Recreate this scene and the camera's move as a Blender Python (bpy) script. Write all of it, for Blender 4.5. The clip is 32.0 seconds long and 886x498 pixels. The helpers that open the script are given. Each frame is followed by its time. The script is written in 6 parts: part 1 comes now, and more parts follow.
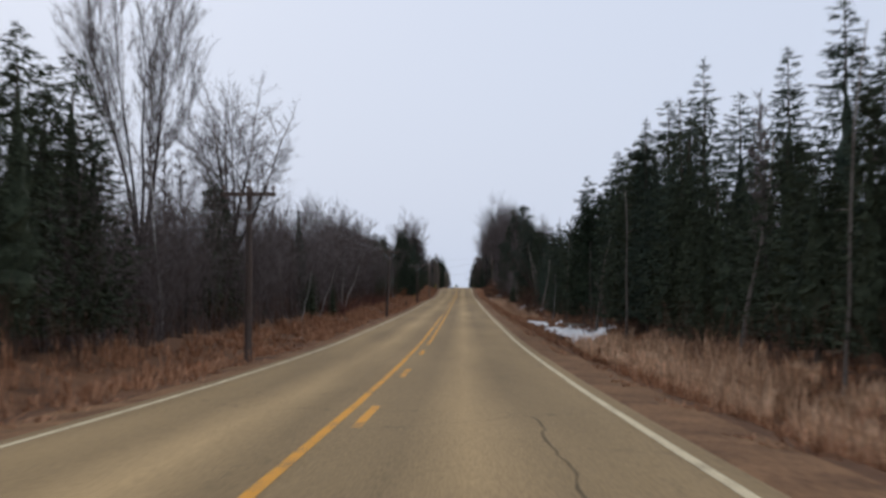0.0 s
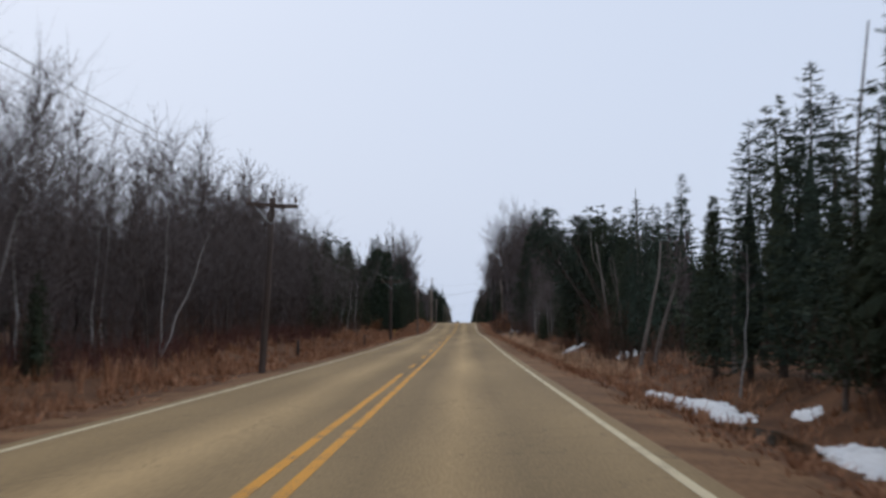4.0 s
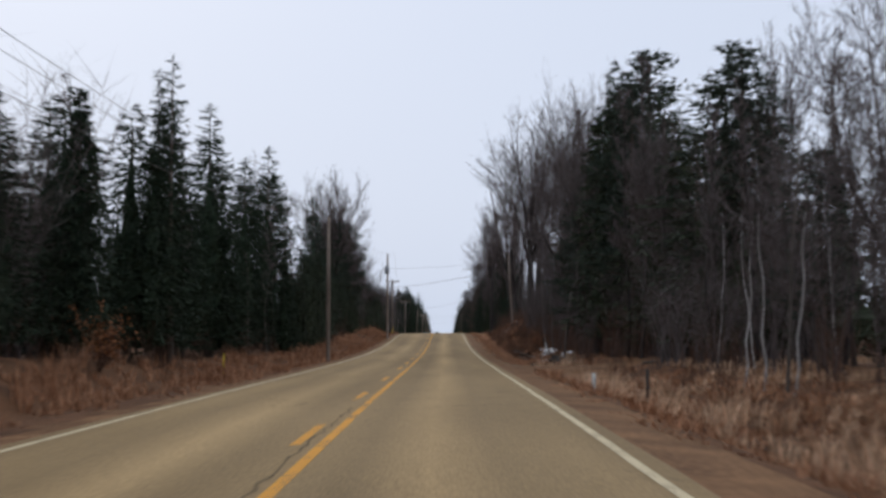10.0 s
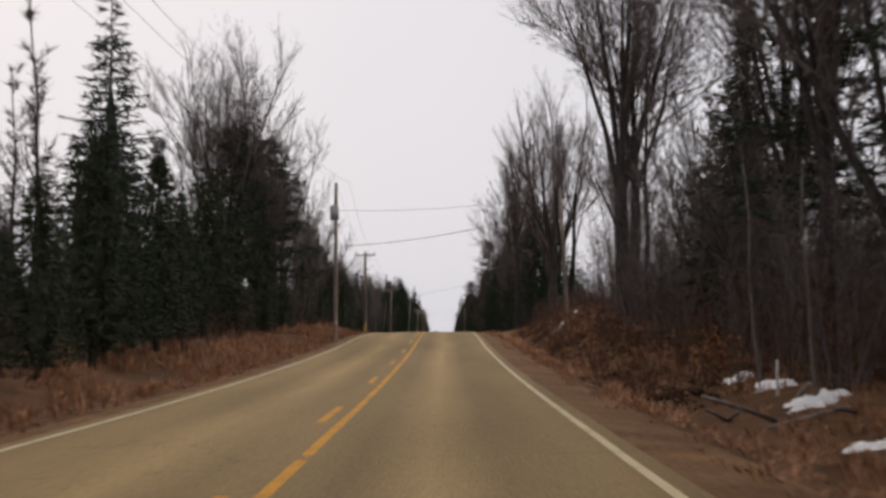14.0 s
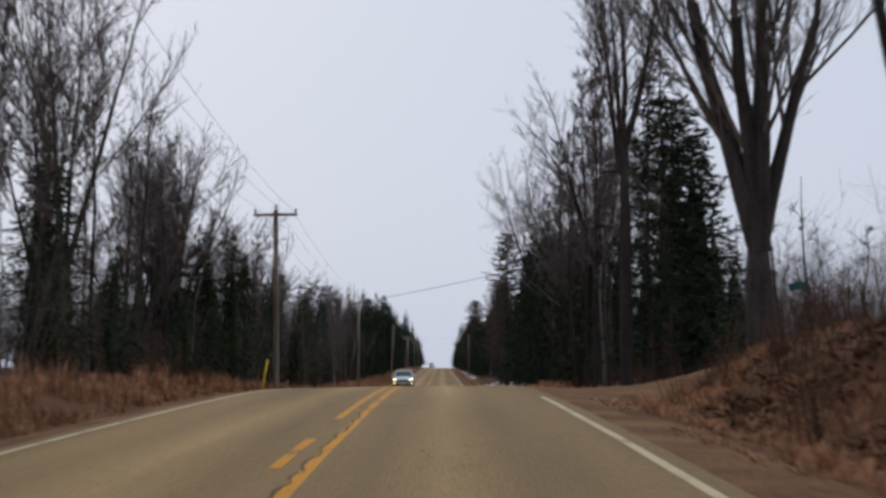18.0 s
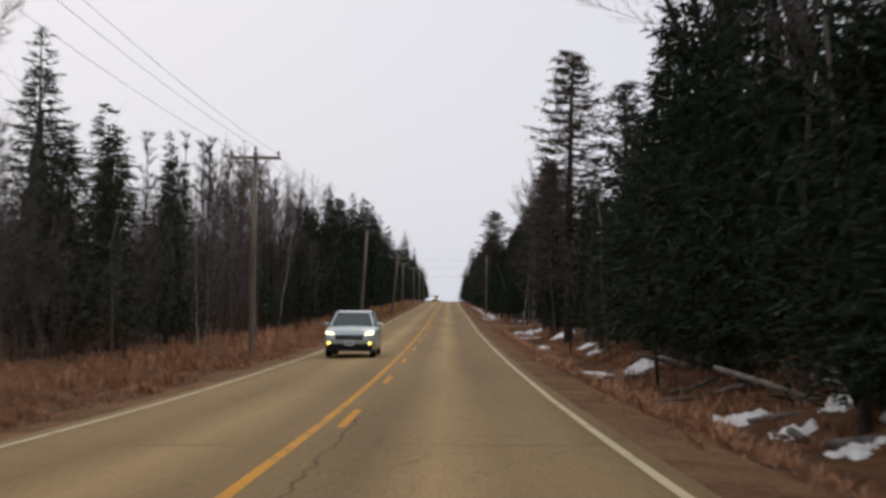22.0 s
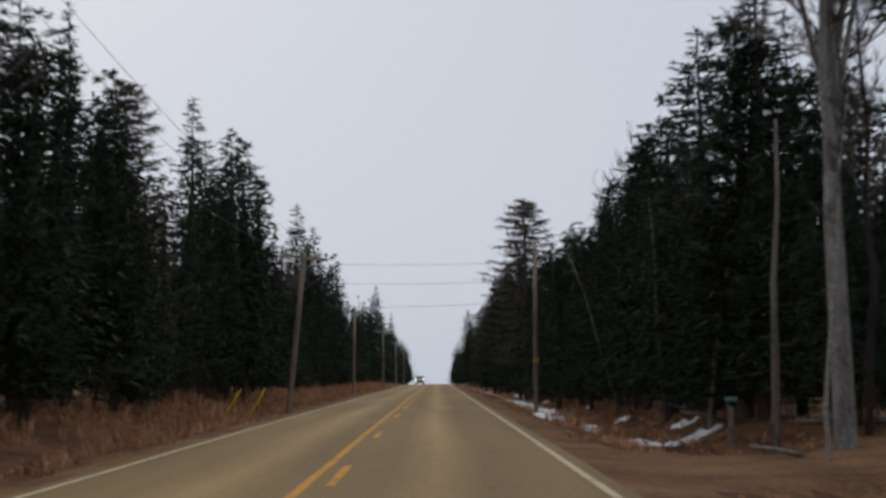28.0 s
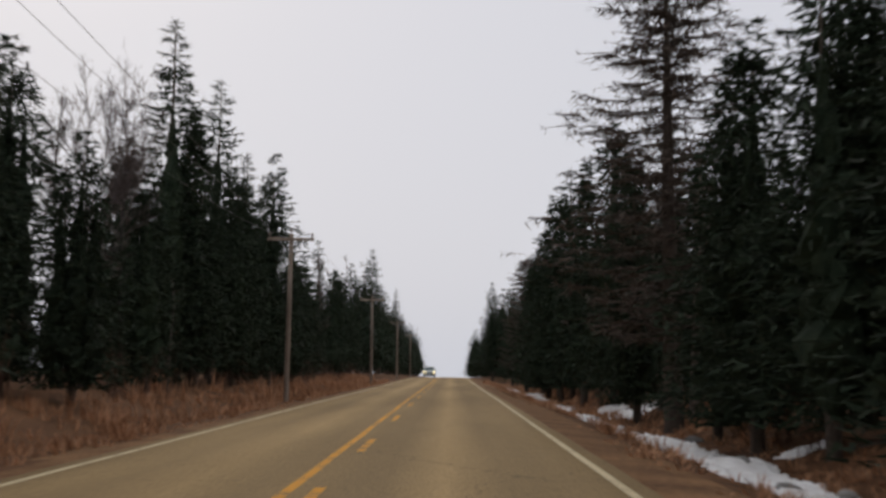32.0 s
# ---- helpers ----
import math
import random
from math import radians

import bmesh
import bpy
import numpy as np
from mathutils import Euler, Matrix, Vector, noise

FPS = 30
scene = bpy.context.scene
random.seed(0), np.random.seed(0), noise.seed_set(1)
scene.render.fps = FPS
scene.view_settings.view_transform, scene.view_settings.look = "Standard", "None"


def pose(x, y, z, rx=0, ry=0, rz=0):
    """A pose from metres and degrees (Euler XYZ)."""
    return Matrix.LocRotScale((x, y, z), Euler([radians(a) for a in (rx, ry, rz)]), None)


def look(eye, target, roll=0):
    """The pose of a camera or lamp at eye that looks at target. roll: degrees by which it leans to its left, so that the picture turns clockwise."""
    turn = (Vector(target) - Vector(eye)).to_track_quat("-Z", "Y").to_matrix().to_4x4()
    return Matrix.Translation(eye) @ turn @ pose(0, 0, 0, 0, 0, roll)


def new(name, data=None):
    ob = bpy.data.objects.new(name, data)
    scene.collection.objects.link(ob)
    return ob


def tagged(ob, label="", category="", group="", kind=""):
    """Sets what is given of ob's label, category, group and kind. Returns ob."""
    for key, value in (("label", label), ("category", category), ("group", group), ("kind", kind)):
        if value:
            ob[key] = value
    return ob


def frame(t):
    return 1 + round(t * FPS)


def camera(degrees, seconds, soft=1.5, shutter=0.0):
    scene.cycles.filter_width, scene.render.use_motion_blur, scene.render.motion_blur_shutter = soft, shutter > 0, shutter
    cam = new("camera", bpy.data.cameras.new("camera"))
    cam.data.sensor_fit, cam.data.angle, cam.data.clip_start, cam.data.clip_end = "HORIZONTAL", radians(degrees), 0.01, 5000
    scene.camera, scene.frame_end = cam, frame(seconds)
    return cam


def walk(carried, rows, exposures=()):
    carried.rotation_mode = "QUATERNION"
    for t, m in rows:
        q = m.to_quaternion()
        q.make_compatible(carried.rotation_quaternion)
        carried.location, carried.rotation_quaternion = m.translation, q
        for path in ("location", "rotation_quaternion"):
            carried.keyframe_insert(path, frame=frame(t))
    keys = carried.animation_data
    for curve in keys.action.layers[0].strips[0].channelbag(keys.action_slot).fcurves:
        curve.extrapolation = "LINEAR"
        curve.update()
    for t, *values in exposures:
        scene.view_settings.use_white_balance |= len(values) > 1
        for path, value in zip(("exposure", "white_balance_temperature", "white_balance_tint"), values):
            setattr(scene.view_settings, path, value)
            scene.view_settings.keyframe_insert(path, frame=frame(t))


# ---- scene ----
cam = camera(38.05, 32.0, soft=3.0, shutter=0.4)
PATH = [
    (0.0, 1.466, -1.211, 1.384, 91.819, 0.303, 0.859),
    (0.5, 1.480, 7.081, 1.206, 91.893, 0.175, 0.959),
    (1.0, 1.497, 15.378, 1.047, 92.165, -0.105, 1.114),
    (1.5, 1.525, 23.537, 0.917, 92.471, -0.145, 1.028),
    (2.0, 1.553, 31.711, 0.816, 92.815, -0.176, 1.104),
    (2.5, 1.578, 39.831, 0.734, 92.997, -0.263, 0.986),
    (3.0, 1.598, 47.930, 0.672, 93.160, -0.358, 0.890),
    (3.5, 1.618, 55.996, 0.651, 93.365, -0.267, 0.986),
    (4.0, 1.632, 64.109, 0.641, 93.522, -0.172, 0.956),
    (4.5, 1.641, 72.310, 0.643, 93.647, -0.100, 0.828),
    (5.0, 1.647, 80.640, 0.656, 93.755, -0.040, 0.627),
    (5.5, 1.650, 89.139, 0.665, 93.862, 0.015, 0.381),
    (6.0, 1.652, 97.848, 0.673, 93.985, 0.112, 0.116),
    (6.5, 1.659, 106.473, 0.688, 94.264, 0.007, -0.091),
    (7.0, 1.656, 115.378, 0.706, 94.215, 0.097, -0.103),
    (7.5, 1.649, 124.126, 0.732, 94.241, 0.197, -0.123),
    (8.0, 1.640, 132.716, 0.767, 94.192, 0.267, -0.093),
    (8.5, 1.631, 141.204, 0.812, 94.180, 0.191, -0.098),
    (9.0, 1.629, 149.821, 0.866, 94.139, 0.242, -0.032),
    (9.5, 1.632, 158.461, 0.924, 94.102, 0.024, 0.060),
    (10.0, 1.642, 167.093, 0.979, 94.029, 0.056, 0.108),
    (10.5, 1.663, 175.443, 1.027, 94.081, 0.017, 0.159),
    (11.0, 1.684, 183.673, 1.075, 94.213, -0.150, 0.248),
    (11.5, 1.691, 191.661, 1.123, 94.138, -0.064, 0.233),
    (12.0, 1.694, 199.259, 1.146, 94.057, -0.012, 0.254),
    (12.5, 1.697, 206.740, 1.167, 94.024, 0.169, 0.183),
    (13.0, 1.691, 214.399, 1.186, 94.031, 0.206, 0.127),
    (13.5, 1.684, 221.953, 1.210, 93.985, 0.163, 0.173),
    (14.0, 1.679, 229.474, 1.239, 94.003, 0.131, 0.108),
    (14.5, 1.663, 237.093, 1.285, 93.955, 0.138, 0.121),
    (15.0, 1.628, 244.976, 1.350, 94.117, 0.256, 0.125),
    (15.5, 1.582, 253.097, 1.432, 94.401, 0.407, 0.115),
    (16.0, 1.535, 261.433, 1.547, 94.720, 0.610, 0.087),
    (16.5, 1.494, 269.958, 1.697, 94.986, 0.891, 0.036),
    (17.0, 1.469, 278.647, 1.880, 95.110, 0.782, -0.043),
    (17.5, 1.454, 287.339, 2.096, 95.203, 0.680, 0.033),
    (18.0, 1.443, 296.013, 2.355, 95.315, 0.327, -0.053),
    (18.5, 1.431, 304.730, 2.626, 95.177, 0.284, 0.096),
    (19.0, 1.422, 313.373, 2.894, 94.461, 0.259, 0.125),
    (19.5, 1.410, 321.560, 3.113, 93.989, 0.361, 0.373),
    (20.0, 1.430, 329.761, 3.173, 93.104, 0.289, 0.235),
    (20.5, 1.478, 337.775, 3.131, 92.625, 0.224, 0.224),
    (21.0, 1.533, 345.709, 2.966, 92.338, 0.010, 0.264),
    (21.5, 1.586, 353.554, 2.787, 92.304, -0.169, 0.260),
    (22.0, 1.633, 361.344, 2.606, 92.338, -0.425, 0.255),
    (22.5, 1.663, 368.935, 2.435, 92.415, -0.453, 0.113),
    (23.0, 1.676, 376.171, 2.291, 92.843, -0.539, 0.060),
    (23.5, 1.671, 383.246, 2.165, 93.348, -0.761, 0.028),
    (24.0, 1.661, 390.419, 2.077, 93.626, -0.758, -0.055),
    (24.5, 1.638, 397.697, 2.003, 93.796, -0.578, -0.109),
    (25.0, 1.611, 404.983, 1.963, 94.190, -0.533, -0.113),
    (25.5, 1.591, 412.215, 1.931, 94.341, -0.587, -0.194),
    (26.0, 1.576, 419.414, 1.905, 94.730, -0.334, -0.247),
    (26.5, 1.565, 426.571, 1.903, 95.230, -0.124, -0.279),
    (27.0, 1.558, 433.675, 1.903, 95.715, 0.070, -0.292),
    (27.5, 1.553, 440.716, 1.905, 96.057, 0.273, -0.290),
    (28.0, 1.550, 447.683, 1.925, 96.131, 0.445, -0.278),
    (28.5, 1.551, 454.103, 1.958, 96.157, 0.482, -0.286),
    (29.0, 1.555, 459.787, 2.003, 96.227, 0.354, -0.203),
    (29.5, 1.561, 465.544, 2.056, 96.218, 0.107, -0.115),
    (30.0, 1.571, 471.721, 2.112, 96.144, -0.134, -0.028),
    (30.5, 1.587, 478.511, 2.174, 95.999, -0.244, 0.063),
    (31.0, 1.606, 485.692, 2.229, 95.929, -0.334, 0.169),
    (31.5, 1.612, 493.375, 2.287, 95.739, -0.426, 0.230),
    (32.0, 1.609, 500.997, 2.359, 95.752, -0.544, 0.353),
]
walk(cam, [(r[0], pose(*r[1:])) for r in PATH], exposures=[
    (0.0, 0.0, 6400, 10), (3.0, 0.0, 6250, 9), (9.0, 0.02, 6250, 9), (11.0, 0.1, 6850, 11), (13.0, 0.1, 7700, 14), (14.5, 0.05, 7500, 14),
    (17.0, -0.1, 6900, 12), (19.0, -0.05, 6500, 10), (20.0, 0.17, 6600, 11), (21.0, 0.14, 7000, 12), (23.0, 0.06, 7300, 13), (25.5, 0.14, 7000, 12),
    (28.0, -0.2, 6800, 9), (30.0, -0.1, 6900, 10), (32.0, -0.08, 7300, 12)])

# ---- sky and light: a dull overcast morning ----
world = bpy.data.worlds.new("overcast_sky")
world.use_nodes = True
scene.world = world
wn, wl = world.node_tree.nodes, world.node_tree.links
wn.clear()
sky = wn.new("ShaderNodeTexSky")
sky.sky_type, sky.sun_disc = "NISHITA", False
sky.sun_elevation, sky.sun_rotation = radians(38), radians(-25)
sky.air_density, sky.dust_density, sky.ozone_density = 1.0, 6.0, 1.5
grey = wn.new("ShaderNodeRGB")
grey.outputs[0].default_value = (7.45, 8.2, 9.85, 1)
blend = wn.new("ShaderNodeMix")
blend.data_type = "RGBA"
blend.inputs[0].default_value = 0.9
wl.new(sky.outputs[0], blend.inputs[6])
wl.new(grey.outputs[0], blend.inputs[7])
bg = wn.new("ShaderNodeBackground")
bg.inputs["Strength"].default_value = 0.088
wl.new(blend.outputs[2], bg.inputs[0])
out = wn.new("ShaderNodeOutputWorld")
wl.new(bg.outputs[0], out.inputs[0])

sun_data = bpy.data.lights.new("sun", "SUN")
sun_data.energy, sun_data.angle, sun_data.color = 0.6, radians(40), (1.0, 0.96, 0.9)
sun = new("sun", sun_data)
sun.matrix_world = look((0, 0, 0), (math.sin(radians(25)) * -0.8, -0.8, -0.62))

# ---- materials ----


def material(name, dark, light, scale=6.0, rough=0.85, bump=0.3, fine=60.0, spread=0.12, metal=0.0, island=False, coord="Object", detail=6.0, stretch=(1, 1, 1)):
    """Two colours mixed by coarse and fine noise, each object (or piece) a little different, with relief."""
    m = bpy.data.materials.new(name)
    m.use_nodes = True
    n, l = m.node_tree.nodes, m.node_tree.links
    b = n["Principled BSDF"]
    b.inputs["Roughness"].default_value, b.inputs["Metallic"].default_value = rough, metal
    b.inputs["Specular IOR Level"].default_value = 0.15
    tc = n.new("ShaderNodeTexCoord")
    mp = n.new("ShaderNodeMapping")
    mp.inputs["Scale"].default_value = stretch
    l.new(tc.outputs[coord], mp.inputs[0])
    big, small = n.new("ShaderNodeTexNoise"), n.new("ShaderNodeTexNoise")
    for tex, s in ((big, scale), (small, fine)):
        tex.inputs["Scale"].default_value, tex.inputs["Detail"].default_value = s, detail
        l.new(mp.outputs[0], tex.inputs["Vector"])
    add = n.new("ShaderNodeMath")
    add.operation = "ADD"
    l.new(big.outputs[0], add.inputs[0])
    l.new(small.outputs[0], add.inputs[1])
    ramp = n.new("ShaderNodeMapRange")
    ramp.inputs[1].default_value, ramp.inputs[2].default_value = 0.75, 1.25
    l.new(add.outputs[0], ramp.inputs[0])
    mix = n.new("ShaderNodeMix")
    mix.data_type = "RGBA"
    mix.inputs[6].default_value, mix.inputs[7].default_value = (*dark, 1), (*light, 1)
    l.new(ramp.outputs[0], mix.inputs[0])
    hsv = n.new("ShaderNodeHueSaturation")
    l.new(mix.outputs[2], hsv.inputs["Color"])
    rnd = n.new("ShaderNodeNewGeometry" if island else "ShaderNodeObjectInfo")
    vary = n.new("ShaderNodeMapRange")
    vary.inputs[3].default_value, vary.inputs[4].default_value = 1 - 2.2 * spread, 1 + 2.2 * spread
    l.new(rnd.outputs["Random Per Island" if island else "Random"], vary.inputs[0])
    l.new(vary.outputs[0], hsv.inputs["Value"])
    l.new(hsv.outputs[0], b.inputs["Base Color"])
    if bump:
        bm_node = n.new("ShaderNodeBump")
        bm_node.inputs["Strength"].default_value, bm_node.inputs["Distance"].default_value = bump, 0.02
        l.new(add.outputs[0], bm_node.inputs["Height"])
        l.new(bm_node.outputs[0], b.inputs["Normal"])
    return m


def plain(name, colour, rough=0.5, metal=0.0, glow=0.0):
    m = bpy.data.materials.new(name)
    m.use_nodes = True
    b = m.node_tree.nodes["Principled BSDF"]
    b.inputs["Base Color"].default_value = (*colour, 1)
    b.inputs["Roughness"].default_value, b.inputs["Metallic"].default_value = rough, metal
    if glow:
        b.inputs["Emission Color"].default_value = (1.0, 0.88, 0.62, 1)
        b.inputs["Emission Strength"].default_value = glow
    return m


M_SPRUCE = material("spruce_needles", (0.024, 0.037, 0.026), (0.060, 0.079, 0.056), 3, 0.8, 0, 30, 0.18, island=True)
M_FIR = material("fir_needles", (0.027, 0.036, 0.021), (0.069, 0.082, 0.048), 3, 0.8, 0, 30, 0.2, island=True)
M_PINE = material("pine_needles", (0.025, 0.037, 0.026), (0.066, 0.082, 0.058), 3, 0.8, 0, 30, 0.18, island=True)
# Fir and spruce above are lightened for haze; this darker copy has none.
M_DARK_NEEDLES = material("needles_darker_copy", (0.013, 0.023, 0.013), (0.036, 0.050, 0.028), 3, 0.8, 0, 30, 0.18, island=True)
M_LARCH = material("larch_twigs", (0.055, 0.042, 0.034), (0.120, 0.092, 0.074), 3, 0.9, 0, 30, 0.15, island=True)
M_BARK = material("conifer_bark", (0.045, 0.034, 0.027), (0.125, 0.096, 0.076), 4, 0.95, 0.8, 40, 0.15, stretch=(1, 1, 0.25))
M_GREYBARK = material("maple_bark", (0.022, 0.018, 0.016), (0.066, 0.056, 0.050), 3, 0.95, 0.8, 35, 0.15, stretch=(1, 1, 0.2))
M_TWIG = material("bare_twigs", (0.076, 0.061, 0.056), (0.172, 0.141, 0.130), 3, 0.95, 0, 30, 0.15, island=True)
M_PALEBARK = material("pale_aspen_bark", (0.12, 0.112, 0.10), (0.36, 0.34, 0.31), 4, 0.9, 0.6, 25, 0.1, stretch=(1, 1, 0.4))
M_MUD = plain("wet_black_mud", (0.022, 0.017, 0.012), 0.12)
M_BIRCH = material("birch_bark", (0.22, 0.20, 0.18), (0.62, 0.59, 0.55), 5, 0.8, 0.4, 12, 0.08, stretch=(1, 1, 3.5))
M_BRUSH = material("brush_twigs", (0.058, 0.034, 0.024), (0.155, 0.088, 0.060), 3, 0.95, 0, 30, 0.2, island=True)
M_REDBRUSH = material("dogwood_twigs", (0.085, 0.034, 0.027), (0.17, 0.076, 0.06), 3, 0.9, 0, 30, 0.2, island=True)
M_GRASS = material("dead_grass", (0.215, 0.096, 0.046), (0.60, 0.325, 0.185), 1.2, 0.95, 0, 20, 0.2, island=True, coord="Generated")
M_SEDGE = material("dead_sedge", (0.37, 0.215, 0.12), (0.78, 0.53, 0.34), 1.2, 0.95, 0, 20, 0.2, island=True, coord="Generated")
M_LITTER = material("dead_leaves", (0.060, 0.030, 0.017), (0.17, 0.088, 0.048), 1.2, 0.95, 0, 20, 0.25, island=True, coord="Generated")
M_SNOW = material("old_snow", (0.74, 0.71, 0.67), (0.95, 0.93, 0.90), 2.5, 0.7, 0.8, 25, 0.04)
M_DARKWOOD = material("creosoted_pole_wood", (0.045, 0.034, 0.028), (0.125, 0.092, 0.076), 3, 0.9, 0.7, 50, 0.1, stretch=(1, 1, 0.12))
M_WOOD = material("weathered_pole_wood", (0.14, 0.106, 0.082), (0.36, 0.285, 0.225), 3, 0.9, 0.7, 50, 0.1, stretch=(1, 1, 0.12))
M_LOG = material("grey_dead_wood", (0.10, 0.085, 0.07), (0.32, 0.28, 0.24), 4, 0.95, 0.7, 40, 0.2)
M_DEADBARK = material("dead_bark", (0.07, 0.058, 0.048), (0.20, 0.17, 0.145), 3, 0.95, 0.7, 35, 0.2, stretch=(1, 1, 0.2))
M_STUMP = material("tan_stump_wood", (0.16, 0.10, 0.06), (0.44, 0.31, 0.20), 5, 0.95, 0.8, 30, 0.1, stretch=(1, 1, 0.3))
M_STONE = material("field_stone", (0.22, 0.20, 0.18), (0.42, 0.40, 0.37), 4, 0.9, 0.6, 30, 0.15)
M_WIRE = plain("cable_rubber", (0.05, 0.05, 0.055), 0.6)
M_STEEL = material("galvanised_steel", (0.25, 0.26, 0.27), (0.42, 0.43, 0.44), 6, 0.5, 0.2, 60, 0.06, metal=0.7)
M_PORCELAIN = plain("brown_porcelain", (0.11, 0.07, 0.05), 0.3)
M_YELLOW = material("yellow_plastic", (0.62, 0.42, 0.015), (0.78, 0.56, 0.03), 8, 0.5, 0.1, 60, 0.05)
M_TAN = material("tan_plastic", (0.34, 0.20, 0.04), (0.5, 0.31, 0.07), 8, 0.6, 0.1, 60, 0.05)
M_WHITEPOST = material("white_post_paint", (0.45, 0.43, 0.38), (0.68, 0.66, 0.6), 8, 0.7, 0.3, 60, 0.05)
M_GREEN = plain("green_sign_sheet", (0.005, 0.09, 0.075), 0.45)
M_SIGNBAR = plain("white_reflective_bar", (0.42, 0.5, 0.48), 0.5)
M_DARKPOST = material("dark_post_steel", (0.03, 0.028, 0.026), (0.08, 0.07, 0.06), 8, 0.8, 0.3, 60, 0.1)
M_RUSTLEAF = material("rust_beech_leaves", (0.20, 0.075, 0.03), (0.38, 0.17, 0.075), 3, 0.9, 0, 30, 0.2, island=True)


def asphalt():
    """Old brown-grey asphalt: polished wheel tracks, dark oil band, aggregate, patches and fine cracks."""
    m = material("worn_asphalt", (0.222, 0.147, 0.067), (0.368, 0.247, 0.116), 0.5, 0.85, 0.25, 45, 0.0, stretch=(1, 0.1, 1))
    n, l = m.node_tree.nodes, m.node_tree.links
    b = n["Principled BSDF"]
    colour = b.inputs["Base Color"].links[0].from_socket
    tc = n.new("ShaderNodeTexCoord")
    sep = n.new("ShaderNodeSeparateXYZ")
    l.new(tc.outputs["Object"], sep.inputs[0])
    wob = n.new("ShaderNodeTexNoise")
    wob.inputs["Scale"].default_value = 0.05
    l.new(tc.outputs["Object"], wob.inputs["Vector"])
    shift = n.new("ShaderNodeMath")
    shift.operation = "MULTIPLY_ADD"
    shift.inputs[1].default_value = 0.5
    l.new(wob.outputs[0], shift.inputs[0])
    l.new(sep.outputs[0], shift.inputs[2])
    curve = n.new("ShaderNodeValToRGB")
    where = n.new("ShaderNodeMapRange")
    where.inputs[1].default_value, where.inputs[2].default_value = -3.75, 4.25
    l.new(shift.outputs[0], where.inputs[0])
    l.new(where.outputs[0], curve.inputs[0])
    e = curve.color_ramp.elements
    e[0].position, e[0].color = 0.0, (0.9, 0.9, 0.9, 1)
    e[1].position, e[1].color = 1.0, (0.9, 0.9, 0.9, 1)
    for p, c in ((0.10, 1.0), (0.21, 0.88), (0.32, 1.34), (0.42, 0.90), (0.50, 0.95), (0.60, 0.82), (0.69, 1.36), (0.78, 0.84), (0.91, 0.95)):
        k = e.new(p)
        k.color = (c, c, c * 0.985, 1)
    mul = n.new("ShaderNodeMix")
    mul.data_type, mul.blend_type = "RGBA", "MULTIPLY"
    mul.inputs[0].default_value = 1.0
    l.new(colour, mul.inputs[6])
    l.new(curve.outputs[0], mul.inputs[7])
    # cracks
    warp = n.new("ShaderNodeTexNoise")
    warp.inputs["Scale"].default_value = 1.6
    l.new(tc.outputs["Object"], warp.inputs["Vector"])
    off = n.new("ShaderNodeVectorMath")
    off.operation = "MULTIPLY_ADD"
    off.inputs[1].default_value = (0.9, 0.9, 0.9)
    l.new(warp.outputs[1], off.inputs[0])
    l.new(tc.outputs["Object"], off.inputs[2])
    vor = n.new("ShaderNodeTexVoronoi")
    vor.feature = "DISTANCE_TO_EDGE"
    vor.inputs["Scale"].default_value = 0.22
    l.new(off.outputs[0], vor.inputs["Vector"])
    thin = n.new("ShaderNodeMapRange")
    thin.inputs[1].default_value, thin.inputs[2].default_value = 0.0, 0.006
    thin.inputs[3].default_value, thin.inputs[4].default_value = 0.62, 1.0
    l.new(vor.outputs[0], thin.inputs[0])
    gate = n.new("ShaderNodeTexNoise")
    gate.inputs["Scale"].default_value = 0.09
    l.new(tc.outputs["Object"], gate.inputs["Vector"])
    gr = n.new("ShaderNodeMapRange")
    gr.inputs[1].default_value, gr.inputs[2].default_value = 0.46, 0.54
    l.new(gate.outputs[0], gr.inputs[0])
    sel = n.new("ShaderNodeMix")
    sel.inputs[2].default_value = 1.0
    l.new(gr.outputs[0], sel.inputs[0])
    l.new(thin.outputs[0], sel.inputs[3])
    mul2 = n.new("ShaderNodeMix")
    mul2.data_type, mul2.blend_type = "RGBA", "MULTIPLY"
    mul2.inputs[0].default_value = 1.0
    l.new(mul.outputs[2], mul2.inputs[6])
    l.new(sel.outputs[0], mul2.inputs[7])
    l.new(mul2.outputs[2], b.inputs["Base Color"])
    return m


def paint(name, colour, worn, wear):
    """Road paint worn through in flakes to the asphalt."""
    m = material(name, worn, colour, 1.1, 0.7, 0.15, 28, 0.0, coord="Object")
    for node in m.node_tree.nodes:
        if node.type == "MAP_RANGE" and node.inputs[1].default_value == 0.75:
            node.inputs[1].default_value, node.inputs[2].default_value = wear, wear + 0.14
    return m


M_ASPHALT = asphalt()
M_LINE_Y = paint("yellow_road_paint", (0.66, 0.29, 0.02), (0.20, 0.13, 0.06), 0.80)
M_LINE_W = paint("white_road_paint", (0.60, 0.49, 0.295), (0.36, 0.28, 0.165), 0.80)
M_GRAVEL = material("brown_gravel", (0.092, 0.043, 0.0185), (0.265, 0.139, 0.064), 0.7, 0.95, 1.0, 11, 0.0)
M_SOIL = material("leaf_litter_ground", (0.059, 0.027, 0.012), (0.176, 0.082, 0.038), 0.9, 0.97, 1.0, 14, 0.0)
M_TAR = material("crack_sealing_tar", (0.105, 0.074, 0.038), (0.175, 0.122, 0.062), 2, 0.97, 0.2, 30, 0.0)

# ---- mesh helpers ----


